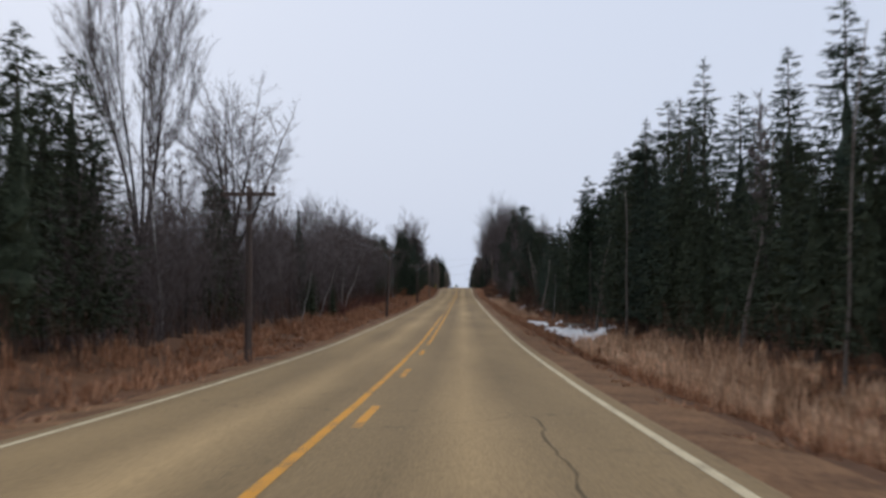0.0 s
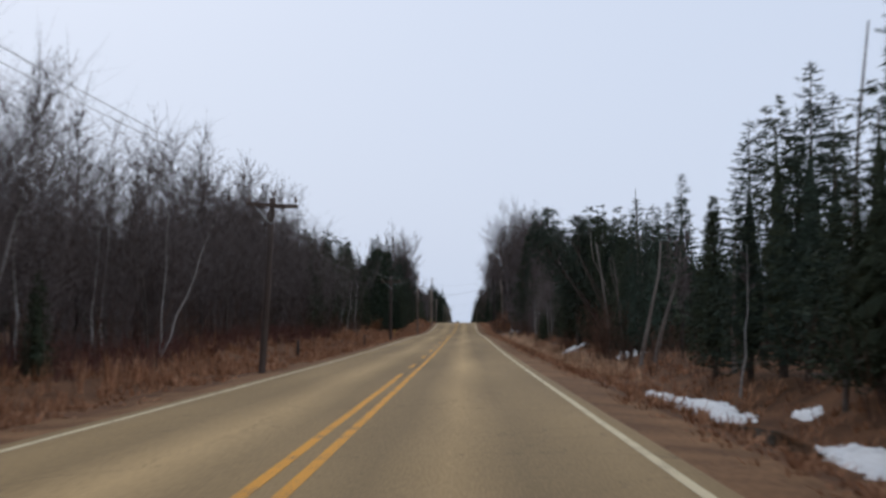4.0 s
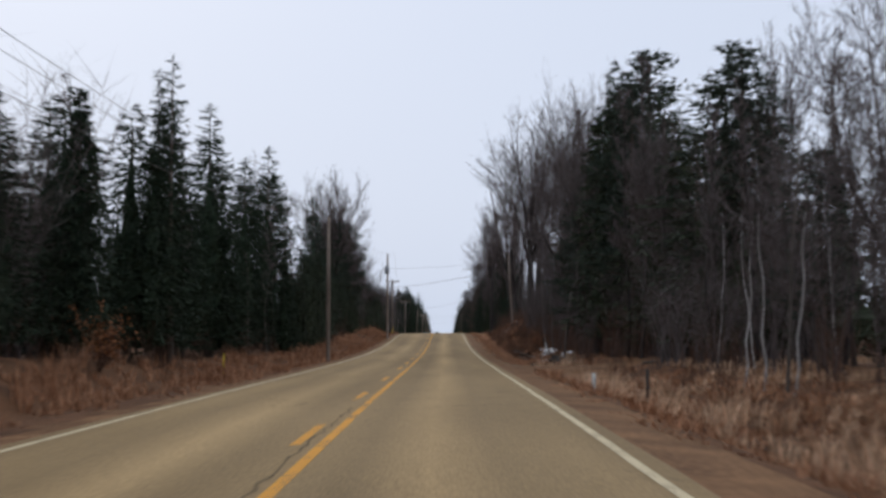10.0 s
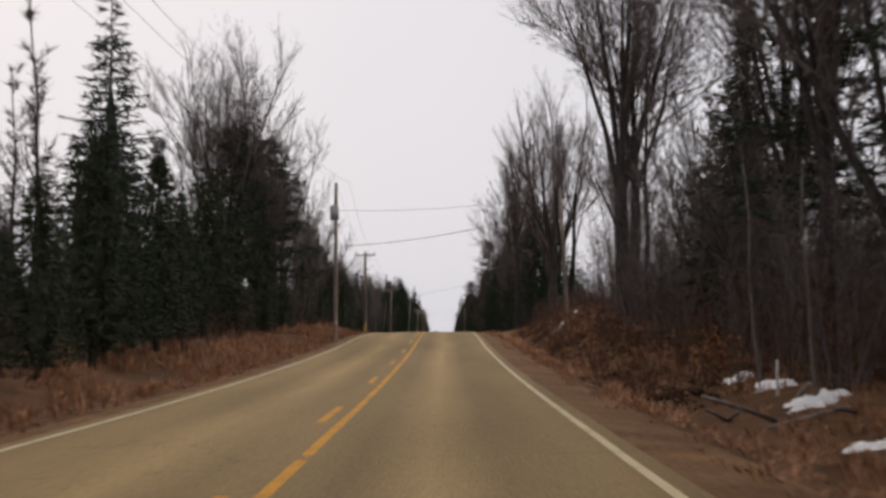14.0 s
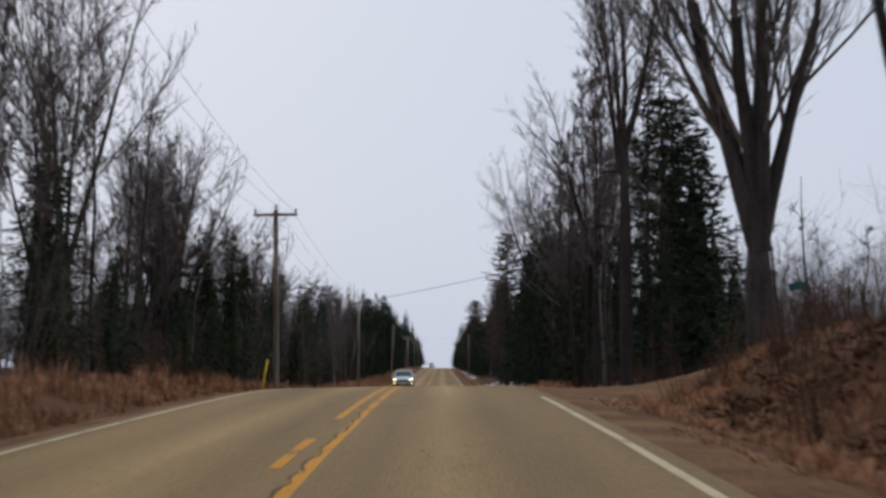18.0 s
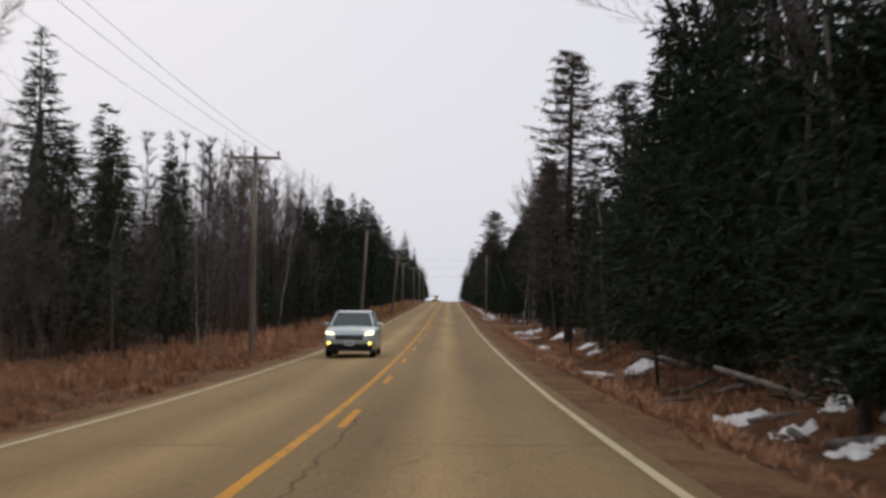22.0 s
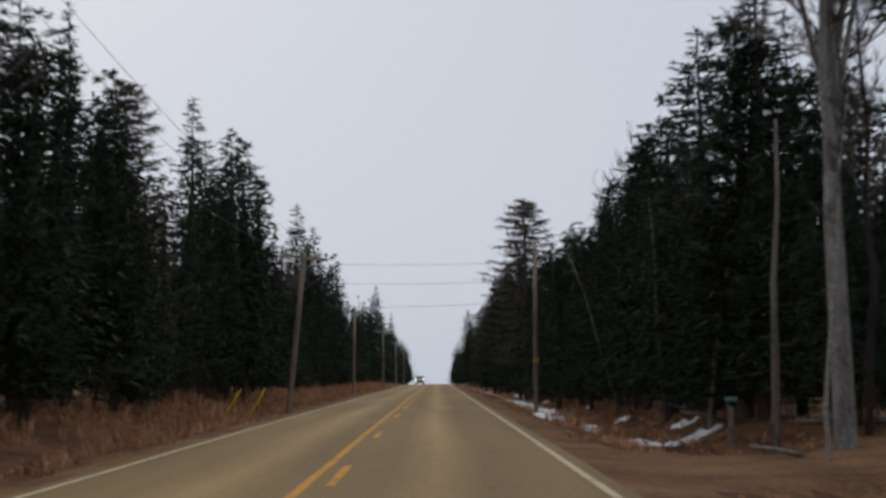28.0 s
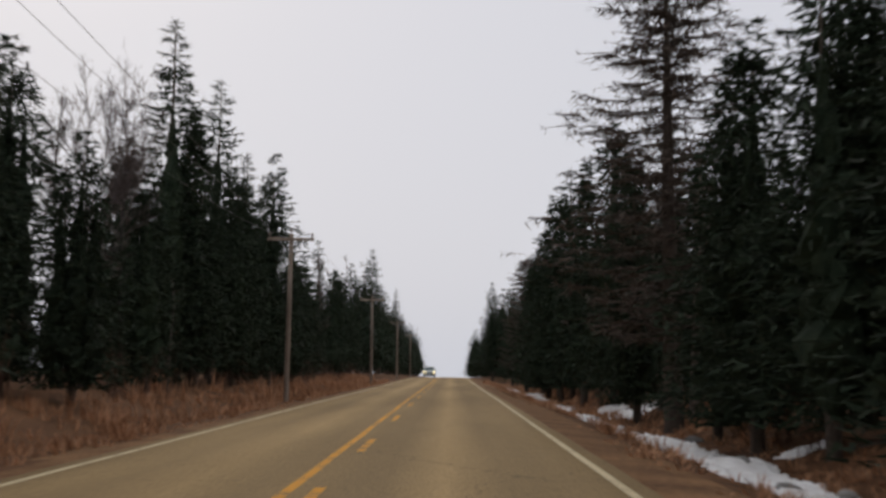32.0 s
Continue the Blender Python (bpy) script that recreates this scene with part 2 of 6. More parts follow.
def mesh_of(name, verts, faces, mat, smooth=False):
    me = bpy.data.meshes.new(name)
    me.from_pydata([tuple(p) for p in verts], [], [tuple(int(i) for i in f) for f in faces])
    for one in (mat if isinstance(mat, (list, tuple)) else [mat]):
        me.materials.append(one)
    if smooth:
        me.polygons.foreach_set("use_smooth", [True] * len(me.polygons))
    me.update()
    return me


def child(name, me, parent, label=""):
    ob = new(name, me)
    ob.parent = parent
    return tagged(ob, label) if label else ob


def part(name, bm, mat, parent, label=""):
    me = bpy.data.meshes.new(name)
    bm.to_mesh(me)
    bm.free()
    me.materials.append(mat)
    return child(name, me, parent, label)


class Soup:
    """Collects points and faces of one mesh."""

    def __init__(self):
        self.v, self.f = [], []

    def add(self, verts, faces):
        k = len(self.v)
        self.v.extend(verts)
        self.f.extend([tuple(k + i for i in f) for f in faces])

    def rod(self, a, b, ra, rb, sides=3, cap=False):
        a, b = Vector(a), Vector(b)
        d = b - a
        if d.length < 1e-5:
            return
        u = d.orthogonal().normalized()
        w = d.normalized().cross(u)
        ring = [(math.cos(2 * math.pi * k / sides), math.sin(2 * math.pi * k / sides)) for k in range(sides)]
        if rb <= 0:
            self.add([a + (u * c + w * s) * ra for c, s in ring] + [b], [(k, (k + 1) % sides, sides) for k in range(sides)])
            return
        vs = [a + (u * c + w * s) * ra for c, s in ring] + [b + (u * c + w * s) * rb for c, s in ring]
        fs = [(k, (k + 1) % sides, sides + (k + 1) % sides, sides + k) for k in range(sides)]
        if cap:
            fs += [tuple(range(sides))[::-1], tuple(range(sides, 2 * sides))]
        self.add(vs, fs)

    def tube(self, pts, radii, sides=6):
        """One skin round a bent line."""
        rings = []
        for k, p in enumerate(pts):
            d = (Vector(pts[min(k + 1, len(pts) - 1)]) - Vector(pts[max(k - 1, 0)])).normalized()
            u = Vector((0, 1, 0)).cross(d)
            u = u.normalized() if u.length > 0.05 else Vector((1, 0, 0))
            w = d.cross(u)
            rings.append([Vector(p) + (u * math.cos(2 * math.pi * j / sides) + w * math.sin(2 * math.pi * j / sides)) * radii[k] for j in range(sides)])
        vs = [q for r in rings for q in r]
        fs = [(k * sides + j, k * sides + (j + 1) % sides, (k + 1) * sides + (j + 1) % sides, (k + 1) * sides + j) for k in range(len(pts) - 1) for j in range(sides)]
        fs.append(tuple(range((len(pts) - 1) * sides, len(pts) * sides)))
        self.add(vs, fs)

    def frond(self, base, tip, width, sag, normal):
        """A spray of needles: a folded, pointed blade."""
        base, tip = Vector(base), Vector(tip)
        side = (tip - base).cross(normal)
        if side.length < 1e-6:
            side = Vector((1, 0, 0))
        side = side.normalized() * width
        mid = base.lerp(tip, 0.45)
        low = normal * sag
        self.add([base, mid + side - low, tip, mid - side - low], [(0, 1, 2), (0, 2, 3)])

    def sliver(self, a, b, r, turn=0.0):
        """A twig or a tuft of needles: one thin pointed piece."""
        d = b - a
        u = d.orthogonal().normalized()
        if turn:
            w = d.normalized().cross(u)
            u = u * math.cos(turn) + w * math.sin(turn)
        self.add([a - u * r, a + u * r, b], [(0, 1, 2)])

    def mesh(self, name, mat, smooth=False):
        return mesh_of(name, self.v, self.f, mat, smooth)


def box(soup, cx, cy, cz, sx, sy, sz):
    x, y, z = sx / 2, sy / 2, sz / 2
    vs = [Vector((cx + a * x, cy + b * y, cz + c * z)) for a in (-1, 1) for b in (-1, 1) for c in (-1, 1)]
    soup.add(vs, [(0, 1, 3, 2), (4, 6, 7, 5), (0, 4, 5, 1), (2, 3, 7, 6), (0, 2, 6, 4), (1, 5, 7, 3)])


# ---- the lie of the land: the road's height every 24 m ----
HEIGHTS = [0.0, -0.45, -0.69, -0.71, -0.69, -0.64, -0.53, -0.37, -0.23, -0.17, -0.06, 0.22, 0.75, 1.5, 1.81,
           1.28, 0.79, 0.59, 0.55, 0.61, 0.83, 1.03, 1.23, 1.44, 1.62, 1.79, 2.01, 2.23, 2.4, 2.5, 2.53]


def grade(y):
    u = min(max(y / 24.0, 0.0), len(HEIGHTS) - 1.001)
    k = int(u)
    w = u - k
    a, b, c, d = (HEIGHTS[min(max(k + j, 0), len(HEIGHTS) - 1)] for j in (-1, 0, 1, 2))
    if k == 0:
        a = 2 * b - c
    z = b + 0.5 * w * (c - a + w * (2 * a - 5 * b + 4 * c - d + w * (3 * (b - c) + d - a)))
    if y < 0:
        z = HEIGHTS[0] - y * 0.02
    return z


def step(a, b, x):
    t = min(max((x - a) / (b - a), 0.0), 1.0)
    return t * t * (3 - 2 * t)


def crown(x):
    return -0.016 * abs(x) if x < 0 else 0.0


def land(x, y):
    """Height of the ground at a place."""
    ax = abs(x)
    z = grade(y) + crown(max(-4.2, min(4.2, x)))
    if ax <= 3.8:
        return z - 0.03
    ditch = 0.42 if x > 0 else 0.30
    lane = driveway(x, y)
    z -= 0.012 + 0.07 * step(3.9, 5.2, ax)
    z -= (ditch * step(5.0, 6.6, ax) - (ditch - 0.05) * step(7.4, 9.5, ax)) * (1 - lane)
    rough = noise.noise(Vector((x * 0.35, y * 0.35, 3.1))) * 0.16 + noise.noise(Vector((x * 1.3, y * 1.3, 7.7))) * 0.06
    z += rough * step(4.9, 6.5, ax) * (1 - 0.8 * lane)
    if x > 0:
        z += 1.6 * step(262, 298, y) * (1 - step(321, 341, y)) * step(5.6, 10.5, ax) * (1 - 0.7 * step(20, 40, ax))
        z += 0.35 * step(240, 262, y) * (1 - step(300, 330, y)) * step(6.5, 9, ax)
    else:
        z += 0.45 * step(262, 300, y) * (1 - step(330, 350, y)) * step(5.2, 7.5, ax)
        z += (0.45 * step(95, 130, y) * (1 - step(195, 220, y)) + 0.2 * step(455, 480, y)) * step(6.2, 9.5, ax)
    if x > 0:
        z += 0.35 * step(7.4, 10.0, ax) * (1 - step(225, 262, y) * (1 - step(321, 345, y))) * (1 - 0.6 * lane)
    else:
        z += 0.5 * step(4.9, 8.6, ax) * (1 - 0.6 * step(262, 300, y) * (1 - step(330, 350, y)))
    z += 0.4 * step(16, 40, ax)
    return z


def driveway(x, y):
    """1 on the three gravel entrances on the east side, 0 elsewhere."""
    if x < 3.5:
        return 0.0
    best = 0.0
    for mid, half in ((222.5, 3.4), (330.0 + 0.9 * (min(x, 16.0) - 4.0), 4.0), (468.5, 2.6)):
        flare = max(0.0, 7.0 - x) * 0.9
        best = max(best, 1 - step(half + flare, half + flare + 1.6, abs(y - mid)))
    return best


# ---- ground, road and its markings ----


def build_ground():
    xs = [-900, -300, -120, -60, -34, -24, -18, -14, -12, -10.5]
    xs += [-9.5 + 0.5 * k for k in range(12)]
    xs += [-3.8, -2, 0, 2, 3.8] + [4.0 + 0.5 * k for k in range(14)]
    xs += [11.5, 13, 15, 18, 24, 34, 60, 120, 300, 900]
    xs = sorted(set(xs))
    ys = [-900, -300, -120, -60, -30, -15] + list(range(-10, 640, 1)) + list(range(640, 900, 6)) + [900, 1000, 1300, 2000, 3200]
    verts = [(x, y, land(x, y)) for y in ys for x in xs]
    n = len(xs)
    faces, which = [], []
    for j in range(len(ys) - 1):
        for i in range(n - 1):
            faces.append((j * n + i, j * n + i + 1, (j + 1) * n + i + 1, (j + 1) * n + i))
            mx, my = (xs[i] + xs[i + 1]) / 2, (ys[j] + ys[j + 1]) / 2
            gravel = 3.6 < abs(mx) < (4.95 if mx > 0 else 4.7) + 0.35 * noise.noise(Vector((mx, my * 0.25, 0))) or driveway(mx, my) > 0.5
            which.append(1 if gravel and abs(mx) < 40 else 0)
    me = mesh_of("ground", verts, faces, [M_SOIL, M_GRAVEL], True)
    me.polygons.foreach_set("material_index", which)
    tagged(new("ground", me), "brown leaf-strewn ground with gravel shoulders and shallow ditches", "ground", kind="structure")


def strip(soup, x0, x1, y0, y1, lift, every=3.0):
    """A painted band that follows the road."""
    n = max(1, int((y1 - y0) / every))
    vs = []
    for k in range(n + 1):
        y = y0 + (y1 - y0) * k / n
        wig = 0.015 * noise.noise(Vector((x0, y * 0.4, 0.3)))
        for x in (x0 + wig, x1 + wig):
            vs.append(Vector((x, y, grade(y) + crown(x) + lift)))
    soup.add(vs, [(2 * k, 2 * k + 1, 2 * k + 3, 2 * k + 2) for k in range(n)])


def build_road():
    xs = [-3.95, -3.88, -3, -1.5, -0.5, 0, 0.5, 1.5, 3, 3.88, 3.95]
    ys = [-60 + 3 * k for k in range(340)]
    verts = []
    for y in ys:
        wig = 0.07 * noise.noise(Vector((0, y * 0.13, 5)))
        for x in xs:
            edge = abs(x) > 3.8
            verts.append((x + (math.copysign(wig, x) if edge else 0), y, grade(y) + crown(x) - (0.09 if abs(x) > 3.9 else 0)))
    n = len(xs)
    faces = [(j * n + i, j * n + i + 1, (j + 1) * n + i + 1, (j + 1) * n + i) for j in range(len(ys) - 1) for i in range(n - 1)]
    road = tagged(new("road", mesh_of("road", verts, faces, M_ASPHALT, True)), "worn brown-grey two-lane asphalt road", "road", kind="structure")
    for name, spans, x0 in (("edge_line", ((-60, 960),), -3.66), ("edge_line", ((-60, 324), (334, 960)), 3.54)):
        for a, b in spans:
            s = Soup()
            strip(s, x0, x0 + 0.12, a, b, 0.004)
            child(name, s.mesh(name, M_LINE_W), road, "worn white edge line")
    solids = ((-0.165, -60, 101), (0.165, 47, 351), (-0.165, 316, 960))
    for x, a, b in solids:
        s = Soup()
        strip(s, x - 0.065, x + 0.065, a, b, 0.004)
        child("centre_line", s.mesh("centre_line", M_LINE_Y), road, "worn yellow solid line")
    dashes = [(0.165, y) for y in (-9.9, 2.3, 14.5, 26.4, 38.6)]
    dashes += [(-0.165, y) for y in (106.8, 119.0, 131.1, 143.6, 157.0, 170.4, 182.5, 192.9, 204.2, 216.8, 226.5, 236.6, 248.5, 260.8, 272.9, 284.4, 296.4, 308.4)]
    dashes += [(0.165, y) for y in (355.2, 367.0, 379.0, 391.0, 403.0, 415.0, 427.1, 439.2, 452.0, 464.4, 476.8, 490.7, 503.0, 512.0, 521.8, 533.6)]
    dashes += [(0.165, 545.8 + 12.19 * k) for k in range(30)]
    for x, y in dashes:
        s = Soup()
        strip(s, x - 0.065, x + 0.065, y, y + 3.6, 0.005, 0.9)
        child("dash", s.mesh("dash", M_LINE_Y), road)
    # sealed and open cracks
    rnd = random.Random(4)
    for x, y, length, along in ((2.4, 7, 9, 1), (2.9, 2, 4, 1), (-0.05, 96, 34, 1), (-0.02, 150, 40, 1), (0.1, 296, 22, 1), (0.3, 355, 26, 1), (1.1, 490, 4, 1), (-3.4, 172, 3.4, 0), (-3.5, 197.5, 7.0, 0), (-3.5, 376.5, 7.0, 0), (2.6, 293, 8, 1), (3.1, 350, 14, 1), (1.6, 496, 3, 1)):
        s = Soup()
        n = int(length / 0.5) + 1
        pts = []
        for k in range(n + 1):
            d = length * k / n
            j = rnd.uniform(-0.05, 0.05)
            px, py = (x + j, y + d) if along else (x + d, y + j)
            pts.append(Vector((px, py, grade(py) + crown(px) + 0.004)))
        across = Vector((1, 0, 0)) if along else Vector((0, 1, 0))
        vs = []
        for p in pts:
            w = rnd.uniform(0.008, 0.022)
            vs += [p - across * w, p + across * w]
        s.add(vs, [(2 * k, 2 * k + 1, 2 * k + 3, 2 * k + 2) for k in range(len(pts) - 1)])
        child("crack", s.mesh("crack", M_TAR), road)


build_ground()
build_road()

# ---- trees: each kind drawn a few times at 10 m height, then planted ----


def heart(crown_s, rnd, height, reach_at, low, high, fill, size=1.0, cx=0.0, cy=0.0, core=0.34):
    """The shaded inside of an evergreen crown: a closed core and many coarse sprays round it."""
    rings, sides = 20, 11
    k0 = len(crown_s.v)
    for i in range(rings + 1):
        t = low + (high - low) * i / rings
        for j in range(sides):
            a = 6.283 * (j + 0.5 * (i % 2)) / sides
            r = max(0.02, core * (1 - (i / rings) ** 2.5) * min(1.0, 0.12 + 0.25 * i) * reach_at(t, a) * rnd.uniform(0.45, 1.3))
            crown_s.v.append(Vector((cx + math.cos(a) * r, cy + math.sin(a) * r, t * height)))
    for i in range(rings):
        for j in range(sides):
            a, b = k0 + i * sides + j, k0 + i * sides + (j + 1) % sides
            crown_s.f.append((a, b, b + sides))
            crown_s.f.append((a, b + sides, a + sides))
    for k in range(fill):
        t = low + (min(0.97, high + 0.06) - low) * rnd.random() ** 1.15
        a = rnd.uniform(0, 6.283)
        r = reach_at(t, a) * rnd.uniform(core * 0.9, 0.88)
        p = Vector((cx + math.cos(a) * r, cy + math.sin(a) * r, t * height))
        d = Vector((math.cos(a) * 0.7 + rnd.gauss(0, 0.5), math.sin(a) * 0.7 + rnd.gauss(0, 0.5), rnd.gauss(-0.25, 0.4))).normalized()
        ln = size * rnd.uniform(0.2, 0.42)
        crown_s.sliver(p - d * ln * 0.4, p + d * ln * 0.6, size * rnd.uniform(0.03, 0.058), rnd.uniform(0, 3))


def tuft(crown_s, rnd, base, tip, count, length, width, sag=0.25, loose=0.5):
    """Needle sprays along one bough, fanned out to both sides and hanging."""
    d = tip - base
    along = d.normalized()
    for k in range(count):
        u = rnd.random() ** 0.75
        p = base + d * u
        q = along * 0.75 + Vector((rnd.gauss(0, loose), rnd.gauss(0, loose), rnd.gauss(-sag, 0.28)))
        crown_s.sliver(p, p + q.normalized() * length * rnd.uniform(0.55, 1.3), width * rnd.uniform(0.7, 1.3), rnd.uniform(0, 3.1))


def spruce_soup(rnd, height=10.0, radius=1.9, whorls=34, gap=0.0, shape=0.85, droop=0.32, foot=0.08, fan=27, fine=1.0, fill=1100, core=0.32):
    """Trunk and crown of a spired conifer with tiers of hanging boughs."""
    trunk, crown_s = Soup(), Soup()
    pts = [(rnd.uniform(-0.03, 0.03), rnd.uniform(-0.03, 0.03), height * k / 6) for k in range(7)]
    trunk.tube(pts, [0.15 * (1 - 0.94 * k / 6) for k in range(7)], 6)
    for w in range(whorls):
        t = foot + (0.985 - foot) * (w / (whorls - 1)) ** 0.92
        reach = radius * (1 - t) ** shape + 0.10
        if t < 0.25:
            reach *= 0.72 + 1.1 * t
        reach *= rnd.uniform(0.8, 1.15)
        count = max(4, int(8.5 - 3.5 * t))
        turn = rnd.uniform(0, 6.28)
        for b in range(count):
            if rnd.random() < gap:
                continue
            a = turn + 6.283 * b / count + rnd.uniform(-0.4, 0.4)
            r = reach * rnd.uniform(0.55, 1.15)
            z = t * height + rnd.uniform(-0.12, 0.12)
            lift = 0.12 - droop * (1 - t) * rnd.uniform(0.6, 1.5)
            o = Vector((math.cos(a), math.sin(a), 0))
            p0 = Vector((0, 0, z)) + o * r * 0.18
            p1 = Vector((0, 0, z + lift * r * 0.75)) + o * r * 0.62
            p2 = Vector((0, 0, z + lift * r * 0.8 + 0.05 * r)) + o * r
            n = max(3, int(fan * min(1.0, r * 0.75)))
            tuft(crown_s, rnd, p0, p1, n, fine * 0.27, fine * 0.022, 0.3, 0.6)
            tuft(crown_s, rnd, p1, p2, n, fine * 0.20, fine * 0.019, 0.12, 0.6)
    heart(crown_s, rnd, height, lambda t, a: (radius * (1 - t) ** shape) * min(1.0, 0.72 + 1.1 * t), 0.08, 0.8, fill, fine * 0.85, core=core)
    for k in range(8):
        z = height * rnd.uniform(0.93, 1.0)
        crown_s.sliver(Vector((0, 0, z)), Vector((rnd.uniform(-0.12, 0.12), rnd.uniform(-0.12, 0.12), z + 0.22)), 0.02, k)
    return trunk, crown_s


def fir_soup(rnd, height=10.0, radius=2.3, boughs=250, spires=3, fan=27, taper=0.66, fine=1.0, fill=2600, core=0.29):
    """A dense, ragged evergreen: foliage to the ground and one to four tips."""
    trunk, crown_s = Soup(), Soup()
    trunk.tube([(0, 0, 0), (0.04, 0.02, height * 0.35), (0, 0.03, height * 0.9)], [0.16, 0.12, 0.03], 6)
    tips = [(0, 0, 1.0, 1.0)] + [(rnd.uniform(-1.0, 1.0), rnd.uniform(-1.0, 1.0), rnd.uniform(0.66, 0.94), 0.72) for _ in range(spires - 1)]
    seed = rnd.uniform(0, 90)

    def reach_at(t, a, fat=1.0, cx=0.0):
        lump = 1 + 0.5 * noise.noise(Vector((math.cos(a) * 1.3 + seed, t * 8.0, math.sin(a) * 1.3 + cx)))
        r = radius * fat * min(1.0, max(0.0, 1 - t) ** taper * 1.12 + 0.02) * lump
        return r * (0.72 if t < 0.1 else 1.0)

    for cx, cy, top, fat in tips:
        n = int(boughs * (0.52 if fat == 1.0 and spires > 1 else 1.0 if spires == 1 else 0.48 / (spires - 1)))
        for k in range(n):
            t = 0.07 + 0.93 * rnd.random() ** 0.9
            a = rnd.uniform(0, 6.283)
            r = reach_at(t, a, fat, cx) * rnd.uniform(0.75, 1.12) + 0.06
            o = Vector((math.cos(a), math.sin(a), 0))
            c = Vector((cx * (1 - 0.4 * t), cy * (1 - 0.4 * t), (0.03 + 0.97 * t) * height * top))
            p0 = c + o * r * 0.3
            p1 = c + o * r + Vector((0, 0, rnd.uniform(-0.35, 0.22) * min(1, r)))
            tuft(crown_s, rnd, p0, p1, int(fan * rnd.uniform(0.6, 1.4)), fine * 0.22, fine * 0.021, 0.02, 0.7)
        heart(crown_s, rnd, height * top, lambda t, a: reach_at(t, a, fat, cx), 0.07, 0.86, fill // spires, fine, cx * 0.8, cy * 0.8, core)
    return trunk, crown_s


def pine_soup(rnd, height=10.0, thick=1.0):
    """A tall pine: bare lower trunk, level limbs with plates of needles at their ends."""
    trunk, crown_s = Soup(), Soup()
    trunk.tube([(0, 0, 0), (0.05, 0, height * 0.3), (-0.05, 0.05, height * 0.65), (0, 0, height * 0.98)], [0.19, 0.15, 0.10, 0.02], 7)
    for b in range(44):
        t = 0.26 + 0.72 * (b / 43) ** 0.9
        a = b * 2.4 + rnd.uniform(-0.4, 0.4)
        r = (2.2 * (1 - t) ** 0.6 + 0.35) * rnd.uniform(0.55, 1.1)
        base = Vector((0, 0, t * height))
        tip = base + Vector((math.cos(a) * r, math.sin(a) * r, r * rnd.uniform(-0.08, 0.25)))
        trunk.rod(base, tip, 0.045 * (1.2 - t), 0.012, 3)
        for k in range(int((13 + 17 * r) * thick)):
            p = base.lerp(tip, rnd.uniform(0.25, 1.05)) + Vector((rnd.gauss(0, 0.19), rnd.gauss(0, 0.19), rnd.gauss(0.0, 0.12)))
            for i in range(8):
                d = Vector((rnd.gauss(0, 1), rnd.gauss(0, 1), rnd.uniform(-0.35, 0.8))).normalized() * rnd.uniform(0.14, 0.28)
                crown_s.sliver(p, p + d, rnd.uniform(0.016, 0.03) / thick, rnd.uniform(0, 3))
    return trunk, crown_s


def larch_soup(rnd, height=10.0):
    """A leafless larch: straight trunk, drooping limbs hung with fine brown twigs."""
    trunk, crown_s = Soup(), Soup()
    trunk.tube([(0, 0, 0), (0.03, 0.02, height * 0.5), (0, 0, height)], [0.16, 0.10, 0.015], 6)
    for b in range(96):
        t = 0.20 + 0.79 * (b / 95) ** 0.95
        a = b * 2.39996 + rnd.uniform(-0.5, 0.5)
        r = (2.5 * (1 - t) ** 0.62 * min(1.0, 0.45 + 1.5 * t) + 0.2) * rnd.uniform(0.55, 1.15)
        base = Vector((0, 0, t * height))
        prev = base
        for k in range(1, 5):
            u = k / 4
            p = base + Vector((math.cos(a) * r * u, math.sin(a) * r * u, r * (-0.2 * math.sin(u * 2.4) + 0.22 * u)))
            crown_s.rod(prev, p, 0.022 * (1.15 - u), 0.022 * (1.15 - u) * 0.7)
            for j in range(9):
                q = prev.lerp(p, rnd.random())
                d = a + rnd.choice((-1, 1)) * rnd.uniform(0.4, 1.3)
                ln = rnd.uniform(0.2, 0.55) * (0.5 + 0.5 * min(1, r))
                e = q + Vector((math.cos(d) * ln, math.sin(d) * ln, rnd.uniform(-0.14, 0.12)))
                crown_s.sliver(q, e, 0.018, rnd.uniform(0, 3))
                for i in range(3):
                    g = q.lerp(e, rnd.uniform(0.2, 1))
                    crown_s.sliver(g, g + Vector((rnd.gauss(0, 0.10), rnd.gauss(0, 0.10), rnd.uniform(-0.2, 0.07))), 0.016, rnd.uniform(0, 3))
            prev = p
    return trunk, crown_s


